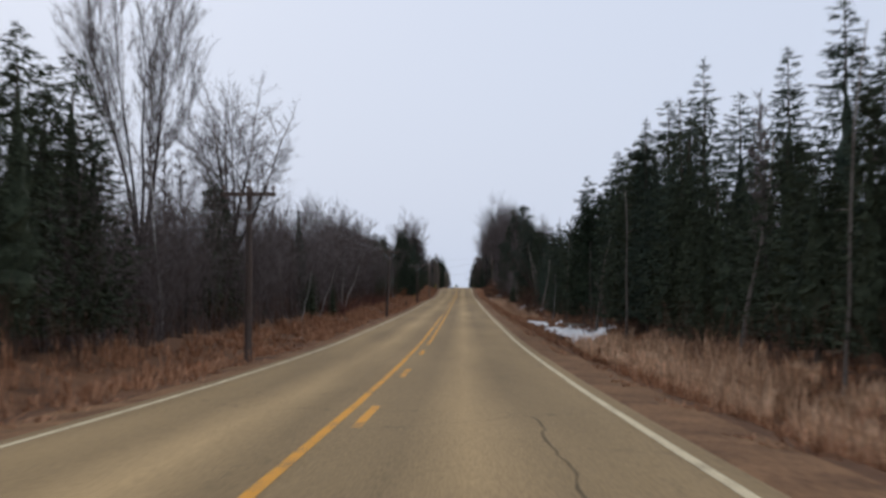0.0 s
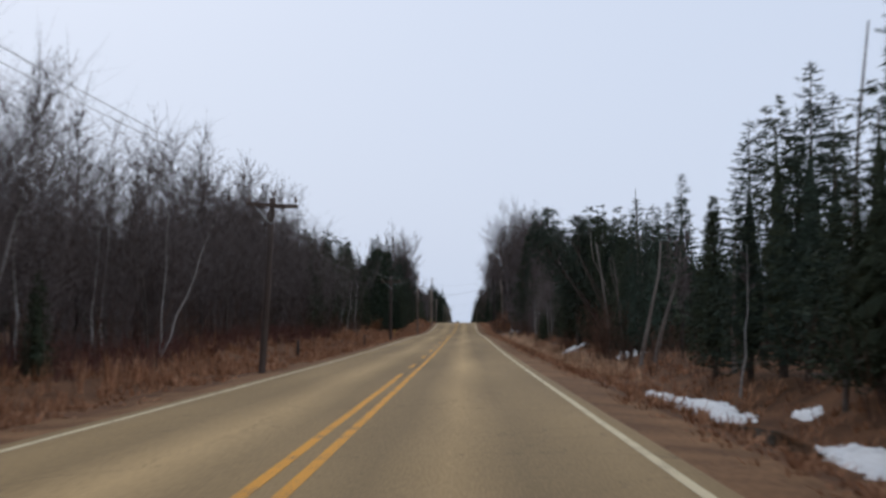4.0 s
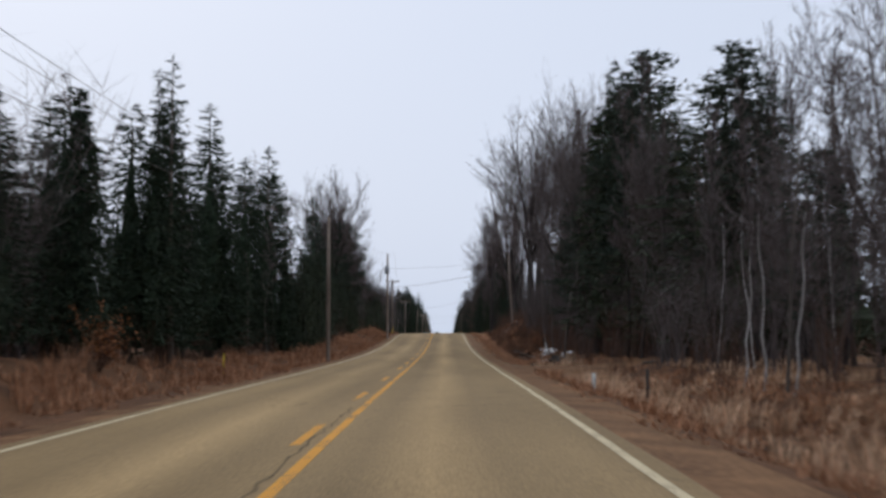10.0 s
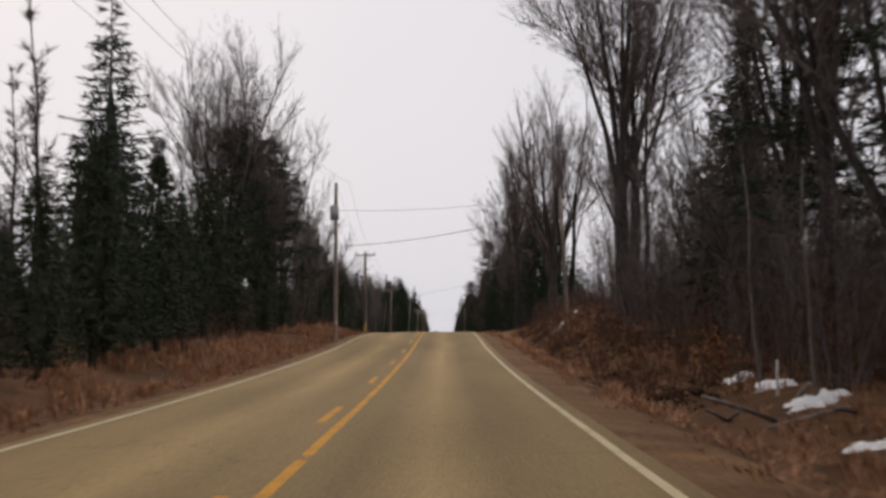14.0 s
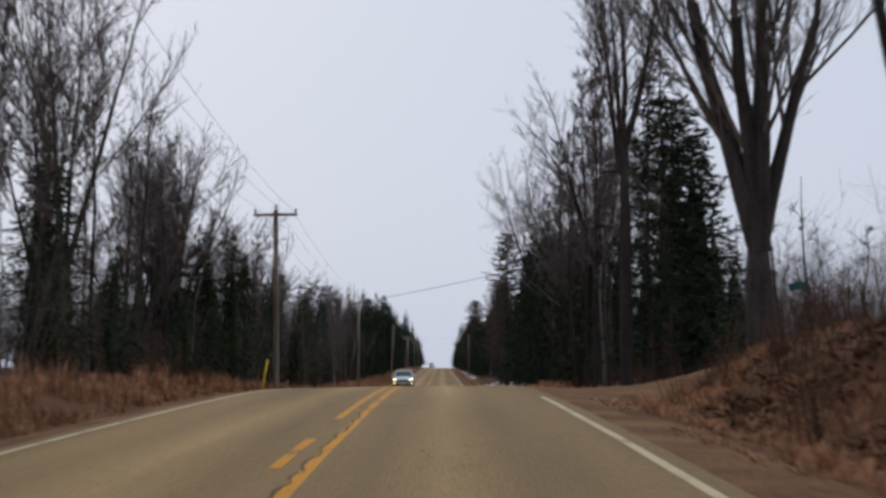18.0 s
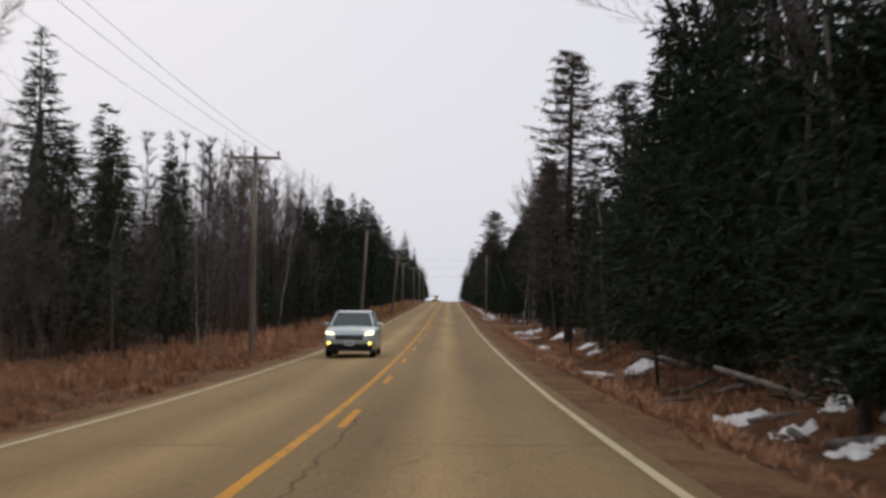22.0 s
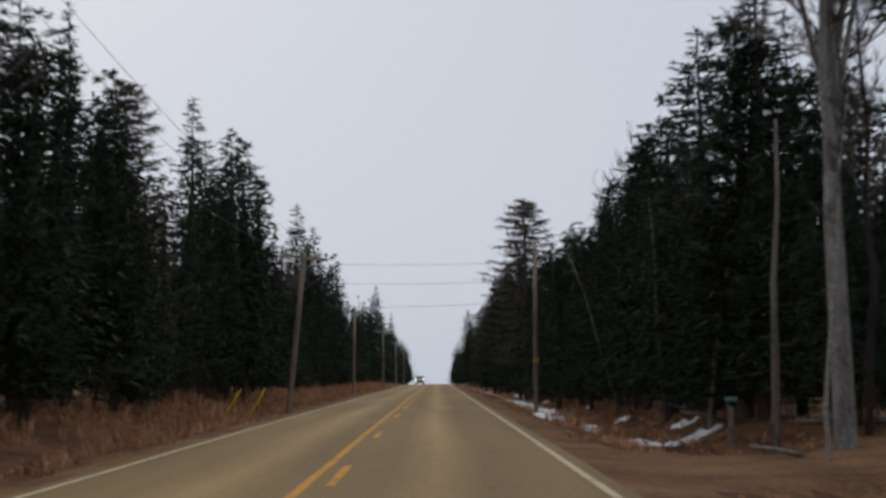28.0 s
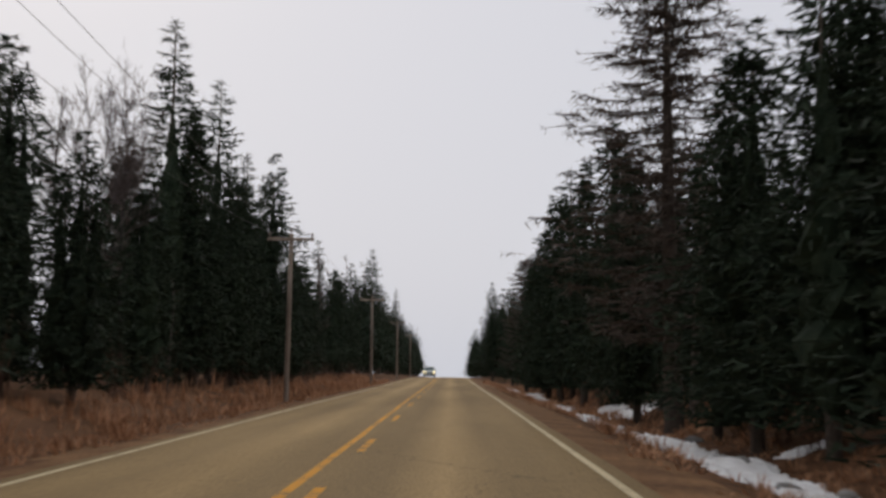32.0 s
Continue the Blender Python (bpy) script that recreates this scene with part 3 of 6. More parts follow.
def bare_soup(rnd, height=10.0, fork=0.28, spread=0.55, girth=0.24, limbs=4, depth=5, stout=1.0):
    """A leafless broadleaf: trunk with limbs, and a crown of branches and twigs."""
    trunk, crown_s = Soup(), Soup()
    top = height * fork
    bend = rnd.uniform(-0.15, 0.15)
    trunk.tube([(0, 0, -0.1), (0.0, 0, 0.25), (bend, 0.05, top * 0.6), (bend, 0.0, top)], [girth * 1.35, girth, girth * 0.86, girth * 0.5], 8)

    def twig(q, e, d, ln):
        for j in range(3):
            p = q.lerp(e, rnd.uniform(0.1, 0.98))
            f = p + (d * 1.0 + Vector((rnd.gauss(0, 0.42), rnd.gauss(0, 0.42), rnd.gauss(0.2, 0.25)))).normalized() * ln * rnd.uniform(0.5, 1.2)
            crown_s.sliver(p, f, 0.009, rnd.uniform(0, 3))
            for i in range(2):
                g = p.lerp(f, rnd.uniform(0.3, 0.9))
                crown_s.sliver(g, g + (f - p) * 0.35 + Vector((rnd.gauss(0, 0.12), rnd.gauss(0, 0.12), rnd.gauss(0.06, 0.08))) * ln * 1.2, 0.008, rnd.uniform(0, 3))

    def grow(p, d, length, r, level):
        pieces = 4 if level < 2 else 3 if level < 3 else 2
        q = p
        for k in range(pieces):
            wild = 0.06 if level < 3 else 0.12
            d = (d + Vector((rnd.gauss(0, wild), rnd.gauss(0, wild), (0.07 if level < 3 else 0.06) + rnd.gauss(0, 0.05)))).normalized()
            e = q + d * (length / pieces)
            r2 = r * 0.84
            (trunk if level < 2 else crown_s).rod(q, e, r, r2 if level < depth else (r2 if k < pieces - 1 else 0), 5 if level < 2 else 3)
            if level < depth and (k > 0 or level > 1):
                for j in range(1 if level < 3 and rnd.random() < 0.6 else 2):
                    ax = Vector((rnd.gauss(0, 1), rnd.gauss(0, 1), rnd.gauss(0.1, 0.45))).normalized()
                    nd = (d * (1.05 - spread * 0.6) + ax * spread * 1.1).normalized()
                    grow(q.lerp(e, rnd.uniform(0.3, 1)), nd, length * rnd.uniform(0.40, 0.66), max(r2 * 0.45, 0.0065), level + 1)
            if level >= depth - 1:
                twig(q, e, d, length * 0.6)
            q, r = e, r2
        if level < depth:
            grow(q, d, length * 0.6, max(r * 0.85, 0.0065), level + 1)

    for k in range(limbs):
        a = 6.283 * k / limbs + rnd.uniform(-0.5, 0.5)
        tilt = rnd.uniform(0.12, 0.55) * spread * 1.6
        grow(Vector((bend, 0, top * rnd.uniform(0.72, 0.93))), Vector((math.cos(a) * tilt, math.sin(a) * tilt, 1)).normalized(), (height - top) * rnd.uniform(0.42, 0.55), girth * stout * rnd.uniform(0.34, 0.5), 1)
    return trunk, crown_s


def aspen_soup(rnd, height=10.0, girth=0.075, low=0.35, n=34, lean=0.5):
    """A slender leafless trunk with fine rising branches."""
    trunk, crown_s = Soup(), Soup()
    pts = [Vector((0, 0, -0.1))]
    x = y = 0.0
    for k in range(1, 8):
        x += rnd.gauss(0, 0.09) + lean * 0.06
        y += rnd.gauss(0, 0.09)
        pts.append(Vector((x, y, height * k / 7)))
    trunk.tube(pts, [girth * (1.1 - 0.97 * k / 7) for k in range(8)], 5)
    for b in range(n):
        t = low + (0.98 - low) * rnd.random()
        u = t * 7
        k = min(int(u), 6)
        p = pts[k].lerp(pts[k + 1], u - k)
        a = rnd.uniform(0, 6.283)
        ln = rnd.uniform(0.5, 1.7) * (1.25 - t)
        d = Vector((math.cos(a) * 0.6, math.sin(a) * 0.6, rnd.uniform(0.5, 1.1))).normalized()
        e = p + d * ln
        crown_s.rod(p, e, 0.02, 0.007)
        for j in range(7):
            q = p.lerp(e, rnd.uniform(0.2, 1))
            f = q + (d + Vector((rnd.gauss(0, 0.5), rnd.gauss(0, 0.5), rnd.gauss(0.1, 0.3)))).normalized() * ln * rnd.uniform(0.2, 0.55)
            crown_s.sliver(q, f, 0.015, rnd.uniform(0, 3))
            for i in range(5):
                g = q.lerp(f, rnd.uniform(0.2, 0.95))
                crown_s.sliver(g, g + (f - q) * 0.3 + Vector((rnd.gauss(0, 0.13), rnd.gauss(0, 0.13), rnd.uniform(0.02, 0.24))), 0.012, rnd.uniform(0, 3))
    return trunk, crown_s


def snag_soup(rnd, height=10.0):
    trunk, crown_s = Soup(), Soup()
    trunk.tube([(0, 0, -0.1), (0.05, 0, 3), (0, 0.05, 6.5), (0.04, 0, height)], [0.15, 0.12, 0.08, 0.015], 6)
    for b in range(30):
        t = rnd.uniform(0.35, 0.95)
        a = rnd.uniform(0, 6.28)
        ln = rnd.uniform(0.15, 1.0) * (1.3 - t)
        crown_s.rod((0, 0, t * height), (math.cos(a) * ln, math.sin(a) * ln, t * height + rnd.uniform(-0.25, 0.1)), 0.022, 0)
    return trunk, crown_s


KINDS = {
    "spruce": ("spruce_tree", "tall narrow dark green spruce at the forest edge", M_BARK, M_SPRUCE),
    "fir": ("fir_tree", "dense ragged dark green fir at the forest edge", M_BARK, M_FIR),
    "pine": ("pine_tree", "tall pine with a bare lower trunk and dark needle plates", M_BARK, M_PINE),
    "larch": ("larch_tree", "leafless brown larch with drooping fine twigs", M_BARK, M_LARCH),
    "maple": ("maple_tree", "leafless grey maple with a wide crown of twigs", M_GREYBARK, M_TWIG),
    "aspen": ("aspen_tree", "slender leafless grey aspen at the forest edge", M_GREYBARK, M_TWIG),
    "birch": ("birch_tree", "thin white-barked birch without leaves", M_BIRCH, M_TWIG),
    "snag": ("dead_spruce", "dead grey spruce trunk with stubs of branches", M_BARK, M_LARCH),
}
SEEDS = random.Random(11)
STOCK = {}
for kind_name, count in (("spruce", 5), ("fir", 5), ("pine", 3), ("larch", 3), ("maple", 5), ("aspen", 5), ("birch", 4), ("snag", 2)):
    STOCK[kind_name] = []
    for k in range(count):
        r = random.Random(100 + 17 * k + len(kind_name))
        if kind_name == "spruce":
            soups = spruce_soup(r, radius=(1.9, 2.3, 1.6, 2.1, 2.5)[k], whorls=(34, 32, 36, 30, 34)[k], gap=(0.05, 0.0, 0.1, 0.22, 0.05)[k], shape=(0.85, 0.8, 0.95, 0.8, 0.72)[k], core=(0.32, 0.32, 0.3, 0.1, 0.3)[k])
        elif kind_name == "fir":
            soups = fir_soup(r, radius=(2.2, 2.6, 1.9, 2.8, 2.4)[k], boughs=(240, 270, 220, 290, 260)[k], spires=(2, 3, 1, 4, 3)[k], taper=(0.66, 0.78, 0.92, 0.6, 0.72)[k])
        elif kind_name == "pine":
            soups = pine_soup(r)
        elif kind_name == "larch":
            soups = larch_soup(r)
        elif kind_name == "maple":
            soups = bare_soup(r, fork=(0.22, 0.3, 0.18, 0.35, 0.26)[k], spread=(0.55, 0.45, 0.62, 0.42, 0.5)[k], girth=(0.2, 0.17, 0.24, 0.16, 0.2)[k], limbs=(4, 3, 5, 3, 4)[k], depth=4)
        elif kind_name == "aspen":
            soups = aspen_soup(r, girth=(0.07, 0.09, 0.06, 0.08, 0.1)[k], lean=(0.2, -0.3, 0.4, 0, -0.1)[k])
        elif kind_name == "birch":
            soups = aspen_soup(r, girth=(0.06, 0.07, 0.055, 0.065)[k], low=0.6, n=14, lean=(1.2, -1.0, 0.4, 2.0)[k])
        else:
            soups = snag_soup(r)
        STOCK[kind_name].append((soups[0].mesh("trunk", KINDS[kind_name][2], True), soups[1].mesh("crown", KINDS[kind_name][3])))

PLANTED = []


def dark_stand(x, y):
    """Where the darker needle copy replaces fir and spruce needles, because haze is thin."""
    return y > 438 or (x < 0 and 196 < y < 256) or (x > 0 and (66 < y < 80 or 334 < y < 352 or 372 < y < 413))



def tree(kind_name, x, y, height, width=1.0, lean=(0, 0), which=None, label=""):
    """One tree of a given height over the road, with its foot in the ground."""
    z = land(x, y) - 0.05
    pick = SEEDS.randrange(len(STOCK[kind_name])) if which is None else which
    trunk_me, crown_me = STOCK[kind_name][pick]
    name, text = KINDS[kind_name][:2]
    foot = tagged(new(name), label or text, "tree", "trees along the road")
    child("trunk", trunk_me, foot)
    leaf = child("crown", crown_me, foot)
    # Same trees with the darker needle colour, where haze lifts them less.
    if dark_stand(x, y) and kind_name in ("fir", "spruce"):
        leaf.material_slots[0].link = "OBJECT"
        leaf.material_slots[0].material = M_DARK_NEEDLES
        foot["label"] = label or "evergreen in a close stand, needles coloured darker where haze is thin"
    s = (grade(y) + height - z) / 10.0
    turn = SEEDS.uniform(0, 360)
    w = width * {"fir": 1.06, "spruce": 1.05, "larch": 1.1, "pine": 1.15}.get(kind_name, 1.0) * SEEDS.uniform(0.9, 1.1) * (s if s < 1 else s ** 0.6)
    foot.matrix_basis = pose(x, y, z, lean[0] + SEEDS.uniform(-1, 1), lean[1] + SEEDS.uniform(-1, 1), turn if lean == (0, 0) else 0) @ Matrix.Diagonal((w, w, s, 1))
    PLANTED.append((x, y, height))
    return foot


def plant(kind_name, places):
    for x, y, height in places:
        tree(kind_name, x, y, height)


# east side, 24 to 82 m
plant("spruce", [(11.8, 53, 11.7), (11.5, 45, 9.1), (12.5, 42, 10.2), (9.7, 66, 9.3), (11.5, 56, 10.6), (10.5, 29, 8.8)])
plant("fir", [(9.8, 58, 9.2), (10.5, 58, 9.4), (9, 76, 8.8), (9.5, 23, 6.6), (9.5, 28, 5.4), (9.2, 38, 5.6)])
plant("aspen", [(16, 61, 11.9)])
# west side, 24 to 82 m
plant("fir", [(-10, 36, 9), (-9.5, 30, 8.5), (-10, 34, 8.2)])
plant("aspen", [(-10, 52, 8), (-11, 52, 8.6), (-11, 82, 8.5), (-11, 42, 8)])
# east side, 73 to 132 m
plant("spruce", [(11.5, 84, 9.9), (10.5, 90, 8.9), (9.6, 94, 7.6), (8.9, 97, 6.7), (9.5, 118, 6.5), (9, 121, 6.1)])
plant("fir", [(10.5, 83, 8.1), (9.5, 83, 7.2), (10, 83, 7.2), (9.5, 96, 7.1), (8.8, 101, 5.1), (9, 87, 5.8)])
plant("birch", [(8.2, 95, 3.4)])
# west side, 73 to 132 m
plant("spruce", [(-10, 89, 7.7)])
plant("maple", [(-12, 89, 8.1), (-13, 103, 10.1), (-12, 127, 10.8)])
plant("aspen", [(-11, 89, 6.3), (-12, 109, 8.8), (-11, 113, 7.7), (-11, 132, 8.5), (-9, 77, 4.8)])
plant("fir", [(-8.5, 84, 3.3), (-8, 93, 2.6)])
plant("birch", [(-9.5, 96, 5.1), (-8.8, 108, 5.7), (-10, 104, 5.1)])
# east side, 123 to 184 m
plant("pine", [(9, 147, 8.4)])
plant("fir", [(9.5, 143, 6.6), (9.5, 126, 5), (10, 135, 5.6)])
plant("spruce", [(11, 145, 8.2), (12.5, 144, 9.3), (12.5, 140, 8), (12.8, 138, 8.2), (13, 136, 8.3), (13.5, 135, 9.8)])
plant("snag", [(13, 148, 10.3)])
plant("birch", [(8.8, 171, 3.2)])
plant("aspen", [(12, 183, 8.4)])
# west side, 123 to 184 m
plant("maple", [(-12, 141, 10.4), (-13, 141, 10.8), (-12, 153, 10.2)])
plant("aspen", [(-12, 147, 9.4), (-12, 161, 10.3), (-12, 168, 9.4)])
plant("fir", [(-11, 170, 9.1), (-10.5, 175, 9.3), (-10.5, 182, 9.8), (-9, 152, 5.9)])
plant("birch", [(-9.5, 179, 4)])
# east side, 175 to 248 m
plant("pine", [(13, 237, 17), (13.2, 216, 12.6), (11, 177, 7.9)])
tree("fir", 12.6, 217.5, 12.0, 1.5, which=0, label="broad dark hemlock beside the gravel entrance")
plant("fir", [(11.5, 239, 16.6), (10, 177, 4.9), (8.5, 175, 2.8)])
plant("maple", [(15, 220, 14.1), (15, 203, 11.1)])
plant("aspen", [(14, 206, 10.8), (13, 190, 7.7), (13, 214, 10.8)])
plant("snag", [(10.4, 178, 8.2)])
plant("birch", [(11.5, 214, 5.9), (11, 206, 5), (9.2, 176, 3.8), (10.5, 191, 5), (12, 201, 5.2)])
# west side, 175 to 248 m
plant("fir", [(-10.5, 193, 9.9), (-10.5, 197, 9.8), (-9, 204, 8.4), (-9.5, 212, 9.4), (-9.5, 228, 10.5), (-8.8, 194, 7.3)])
plant("spruce", [(-8.6, 215, 11.8), (-9.2, 216, 11.5), (-10.5, 244, 11.7)])
plant("aspen", [(-12, 212, 10.9)])
plant("birch", [(-8.4, 183, 5.1)])
# east side, 239 to 304 m
plant("pine", [(10, 245, 9.8), (11, 252, 12.2), (12, 264, 13.4), (13, 253, 12)])
plant("fir", [(12, 273, 13.1)])
plant("aspen", [(10.5, 285, 15.5)])
# west side, 239 to 304 m
plant("spruce", [(-9, 270, 12.2)])
plant("pine", [(-10, 252, 11.7)])
plant("maple", [(-11, 253, 12.5), (-11, 301, 17.9)])
plant("aspen", [(-10, 258, 9.9), (-11, 269, 11.7), (-9, 245, 9.2)])
plant("fir", [(-8, 244, 4.8), (-8.5, 256, 6), (-8.3, 261, 5.6), (-9, 277, 8.2), (-8.6, 267, 8), (-9, 253, 6.3), (-9, 304, 7.9)])
# east side, 295 to 347 m
plant("maple", [(15, 322, 14), (14.5, 314, 11)])
plant("aspen", [(8.8, 343, 7), (17, 319, 8.2), (16, 331, 8)])
# west side, 295 to 347 m
plant("pine", [(-9, 310, 12.5), (-10.5, 312, 12.7)])
plant("maple", [(-10, 306, 11.9), (-11, 307, 12.2), (-13, 345, 21.2)])
plant("aspen", [(-10, 319, 13), (-10, 345, 10.9), (-9, 329, 8.8)])
plant("fir", [(-8, 300, 3.6), (-8.4, 310, 4.3), (-8.5, 335, 4.3)])
# east side, 338 to 380 m
plant("pine", [(10.5, 346, 11.3)])
plant("fir", [(11.5, 347, 10.9), (10, 367, 8.6), (10.5, 362, 8.5)])
plant("aspen", [(14, 376, 17.4)])
# west side, 338 to 380 m
plant("maple", [(-11, 352, 11), (-11, 354, 11.2), (-12.5, 363, 14.7), (-12, 353, 10.9)])
plant("fir", [(-8.6, 358, 7.5), (-9, 353, 5.4), (-9, 374, 6.7), (-8.5, 346, 4)])
plant("aspen", [(-11, 364, 9.4), (-12, 375, 11)])
# east side, 371 to 410 m
plant("fir", [(10, 408, 13), (10, 395, 11.6), (9.5, 384, 10.6), (9, 377, 9.6), (9, 372, 7.9), (8.6, 392, 8.3), (8.3, 382, 7)])
plant("aspen", [(7.8, 370, 7.7), (8.4, 378, 8.9)])
# west side, 371 to 410 m
plant("spruce", [(-12.5, 405, 11.4), (-10, 382, 7)])
plant("maple", [(-11, 382, 9.8), (-12.5, 389, 12.2)])
plant("aspen", [(-11, 391, 8.8), (-11, 395, 9.1), (-11, 388, 7.7)])
plant("fir", [(-10.5, 407, 9), (-10, 400, 7.4), (-8.6, 384, 4.5)])
# east side, 401 to 446 m
tree("larch", 8.4, 434, 16.4, 1.2, which=0)
plant("pine", [(10.5, 426, 13.2), (10, 418, 10.4)])
plant("fir", [(9, 403, 8.9), (9, 400, 8.3), (9.5, 433, 9.4), (8.8, 421, 5.8)])
plant("aspen", [(7.6, 398, 5.2), (7.6, 424, 5.5)])
# west side, 401 to 446 m
plant("spruce", [(-9.5, 412, 8.7)])
plant("fir", [(-9.5, 414, 7.9), (-9, 436, 5.7), (-9, 444, 5.6)])
plant("maple", [(-11, 429, 9.1), (-12, 445, 11.9)])
plant("aspen", [(-11, 434, 9.6)])
plant("birch", [(-8.4, 414, 4.4), (-8.2, 412, 4.2)])
# east side, 437 to 482 m
plant("larch", [(8.6, 448, 11.5), (8.8, 457, 12.4)])
plant("pine", [(10, 466, 13.4), (11, 445, 9.6)])
plant("fir", [(9, 448, 7.6), (9.2, 445, 6.2)])
plant("aspen", [(9, 442, 9.2), (9, 440, 8.3), (10, 473, 10.8)])
# west side, 437 to 482 m
plant("maple", [(-11, 453, 11.3), (-11, 478, 12.8), (-12, 452, 11.4)])
plant("aspen", [(-11, 456, 11.1), (-11, 461, 10.3), (-11, 471, 11.1)])
plant("spruce", [(-10, 462, 10.5), (-9, 478, 11.6)])
plant("fir", [(-8.4, 479, 10.5), (-9, 472, 9.1), (-9, 459, 7.7), (-9, 453, 6.3)])
# east side, 473 to 506 m
plant("pine", [(9.5, 481, 10.9)])
plant("spruce", [(10, 481, 11.6), (11, 481, 10.9)])
plant("fir", [(9, 483, 8.7), (9, 496, 8.9), (8.8, 499, 9.2), (8.4, 505, 7.5), (8.8, 488, 8.1), (10.6, 475.5, 7.6)])
plant("birch", [(8, 469, 6.3)])
# west side, 473 to 506 m
plant("spruce", [(-10, 488, 13.4), (-10, 483, 12.3), (-9, 503, 13.6)])
plant("larch", [(-9.6, 494, 12.3)])
plant("fir", [(-9.6, 490, 11.7), (-9, 497, 9.2), (-8.4, 489, 7.8)])
# east side, 497 to 535 m
plant("fir", [(8.4, 524, 9.1), (8, 528, 8.9), (8, 516, 8.4)])
plant("spruce", [(8.8, 517, 9.1), (8.6, 510, 8.3), (8.8, 509, 8.5)])
plant("maple", [(11, 506, 12.3)])
plant("aspen", [(11, 517, 11.2), (11, 522, 12.3)])
# west side, 497 to 535 m
plant("fir", [(-8.4, 509, 13.3), (-8, 511, 13.2), (-8.4, 523, 9.6), (-8.4, 535, 7.6)])
plant("spruce", [(-9, 507, 12.5), (-9.4, 525, 11.7)])
# east side, 526 to 745 m
tree("larch", 8, 538, 13.8, 1.4, which=1)
plant("larch", [(7.4, 600, 9.8)])
plant("fir", [(8.4, 555, 12.3), (8, 563, 11.4), (7.8, 574, 11.8), (7.6, 580, 10.1), (8, 590, 10.1), (8, 532, 7.2), (7.8, 544, 9.1)])
plant("spruce", [(8.4, 573, 12.7), (7.4, 682, 13.5), (7.6, 627, 9.8)])
# west side, 526 to 745 m
plant("spruce", [(-10, 553, 15.6), (-9.2, 559, 14.5), (-9.4, 570, 12.9), (-9.2, 640, 12.6), (-9, 671, 17.1), (-8.6, 732, 15.8)])
plant("fir", [(-8.6, 573, 13.4), (-9, 554, 12.1), (-8.6, 561, 10.7), (-8.6, 612, 9.7), (-8.6, 544, 7.9), (-8.4, 582, 10.3)])
plant("maple", [(-10.5, 543, 11)])
plant("fir", [(-10.4, 532.5, 11.2), (-10.9, 536.5, 10.6), (9.9, 524.5, 10.6), (10.2, 528.5, 10.8)])
plant("aspen", [(-10.5, 548, 11), (-10, 611, 10.6), (-10.5, 541, 9.9)])

# trees that stand out by their lean or size
tree("pine", 10.6, 140, 8.6, 0.85, (0, -36), 0, "leaning pine hanging out towards the road")
tree("snag", 9.6, 129, 6.5, 0.55, (0, -24), 0)
tree("snag", 10.4, 132, 7.0, 0.55, (0, -30), 1)


def big_maple(x, y, height, girth, seed, label, fork=0.17, spread=0.34, limbs=5, bark=None, stout=1.25):
    r = random.Random(seed)
    t, c = bare_soup(r, height, fork, spread, girth, limbs, 4, stout)
    foot = tagged(new("maple_tree"), label, "tree", "trees along the road")
    child("trunk", t.mesh("trunk", bark or M_GREYBARK, True), foot)
    child("crown", c.mesh("crown", M_TWIG), foot)
    foot.matrix_basis = pose(x, y, land(x, y) - 0.05)
    PLANTED.append((x, y, 8.0))


big_maple(-11.0, 48.5, 17.0, 0.17, 61, "tall leafless maple with several upright stems in the thicket", 0.2, 0.26, 4)
big_maple(-11.0, 68.0, 13.5, 0.22, 62, "wide leafless maple spreading over the thicket", 0.36, 0.78, 6)
big_maple(10.3, 331.4, 18.0, 0.46, 3, "old thick maple forking low into upright limbs on the bank", 0.2, 0.36, 5, None, 1.6)
big_maple(10.5, 319.0, 17.5, 0.30, 8, "leafless maple with two upright stems on the bank", 0.07, 0.26, 2, None, 1.7)
big_maple(12.6, 309.5, 14.0, 0.19, 45, "leafless maple leaning over the bank", 0.4, 0.45, 3)
big_maple(9.7, 287.0, 21.0, 0.37, 21, "big dark leafless maple with several upright stems on the bank", 0.36, 0.6, 7)
big_maple(10.3, 288.2, 19.0, 0.28, 23, "dark leafless maple close beside a bigger one", 0.4, 0.55, 5)
big_maple(11.0, 261.0, 20.0, 0.27, 22, "tall leafless maple with a rounded twiggy crown", 0.3, 0.46, 5)
big_maple(12.0, 268.0, 19.0, 0.24, 24, "tall leafless maple with a rounded twiggy crown", 0.3, 0.46, 5)
big_maple(-10.5, 300.0, 17.6, 0.26, 26, "leafless maple with a rounded fan of fine branches", 0.25, 0.42, 5)
big_maple(-11.0, 138.0, 10.6, 0.16, 28, "leafless maple with a wide crown above the thicket", 0.3, 0.75, 5)
big_maple(-11.6, 149.0, 10.2, 0.15, 29, "leafless maple with a wide crown above the thicket", 0.3, 0.8, 4)
big_maple(7.9, 341.0, 19.0, 0.24, 5, "tall leafless tree with a stout straight trunk", 0.5, 0.42, 4)
big_maple(9.3, 361.0, 17.0, 0.26, 27, "tall leafless tree with a stout straight trunk", 0.45, 0.5, 4)
tree("spruce", 9.6, 342.5, 12.2, 1.5, which=3, label="big old spruce with drooping dark boughs by the entrance")
tree("aspen", 9.0, 342.0, 13.0)
plant("aspen", [(8.7, 352, 15), (9.3, 355, 16), (8.8, 358, 14), (9.4, 364, 17), (8.7, 366, 14), (9.2, 370.5, 16), (8.6, 374, 14), (9.4, 379, 16), (8.8, 381, 13), (9.0, 388, 15)])
plant("maple", [(12.5, 372, 15)])
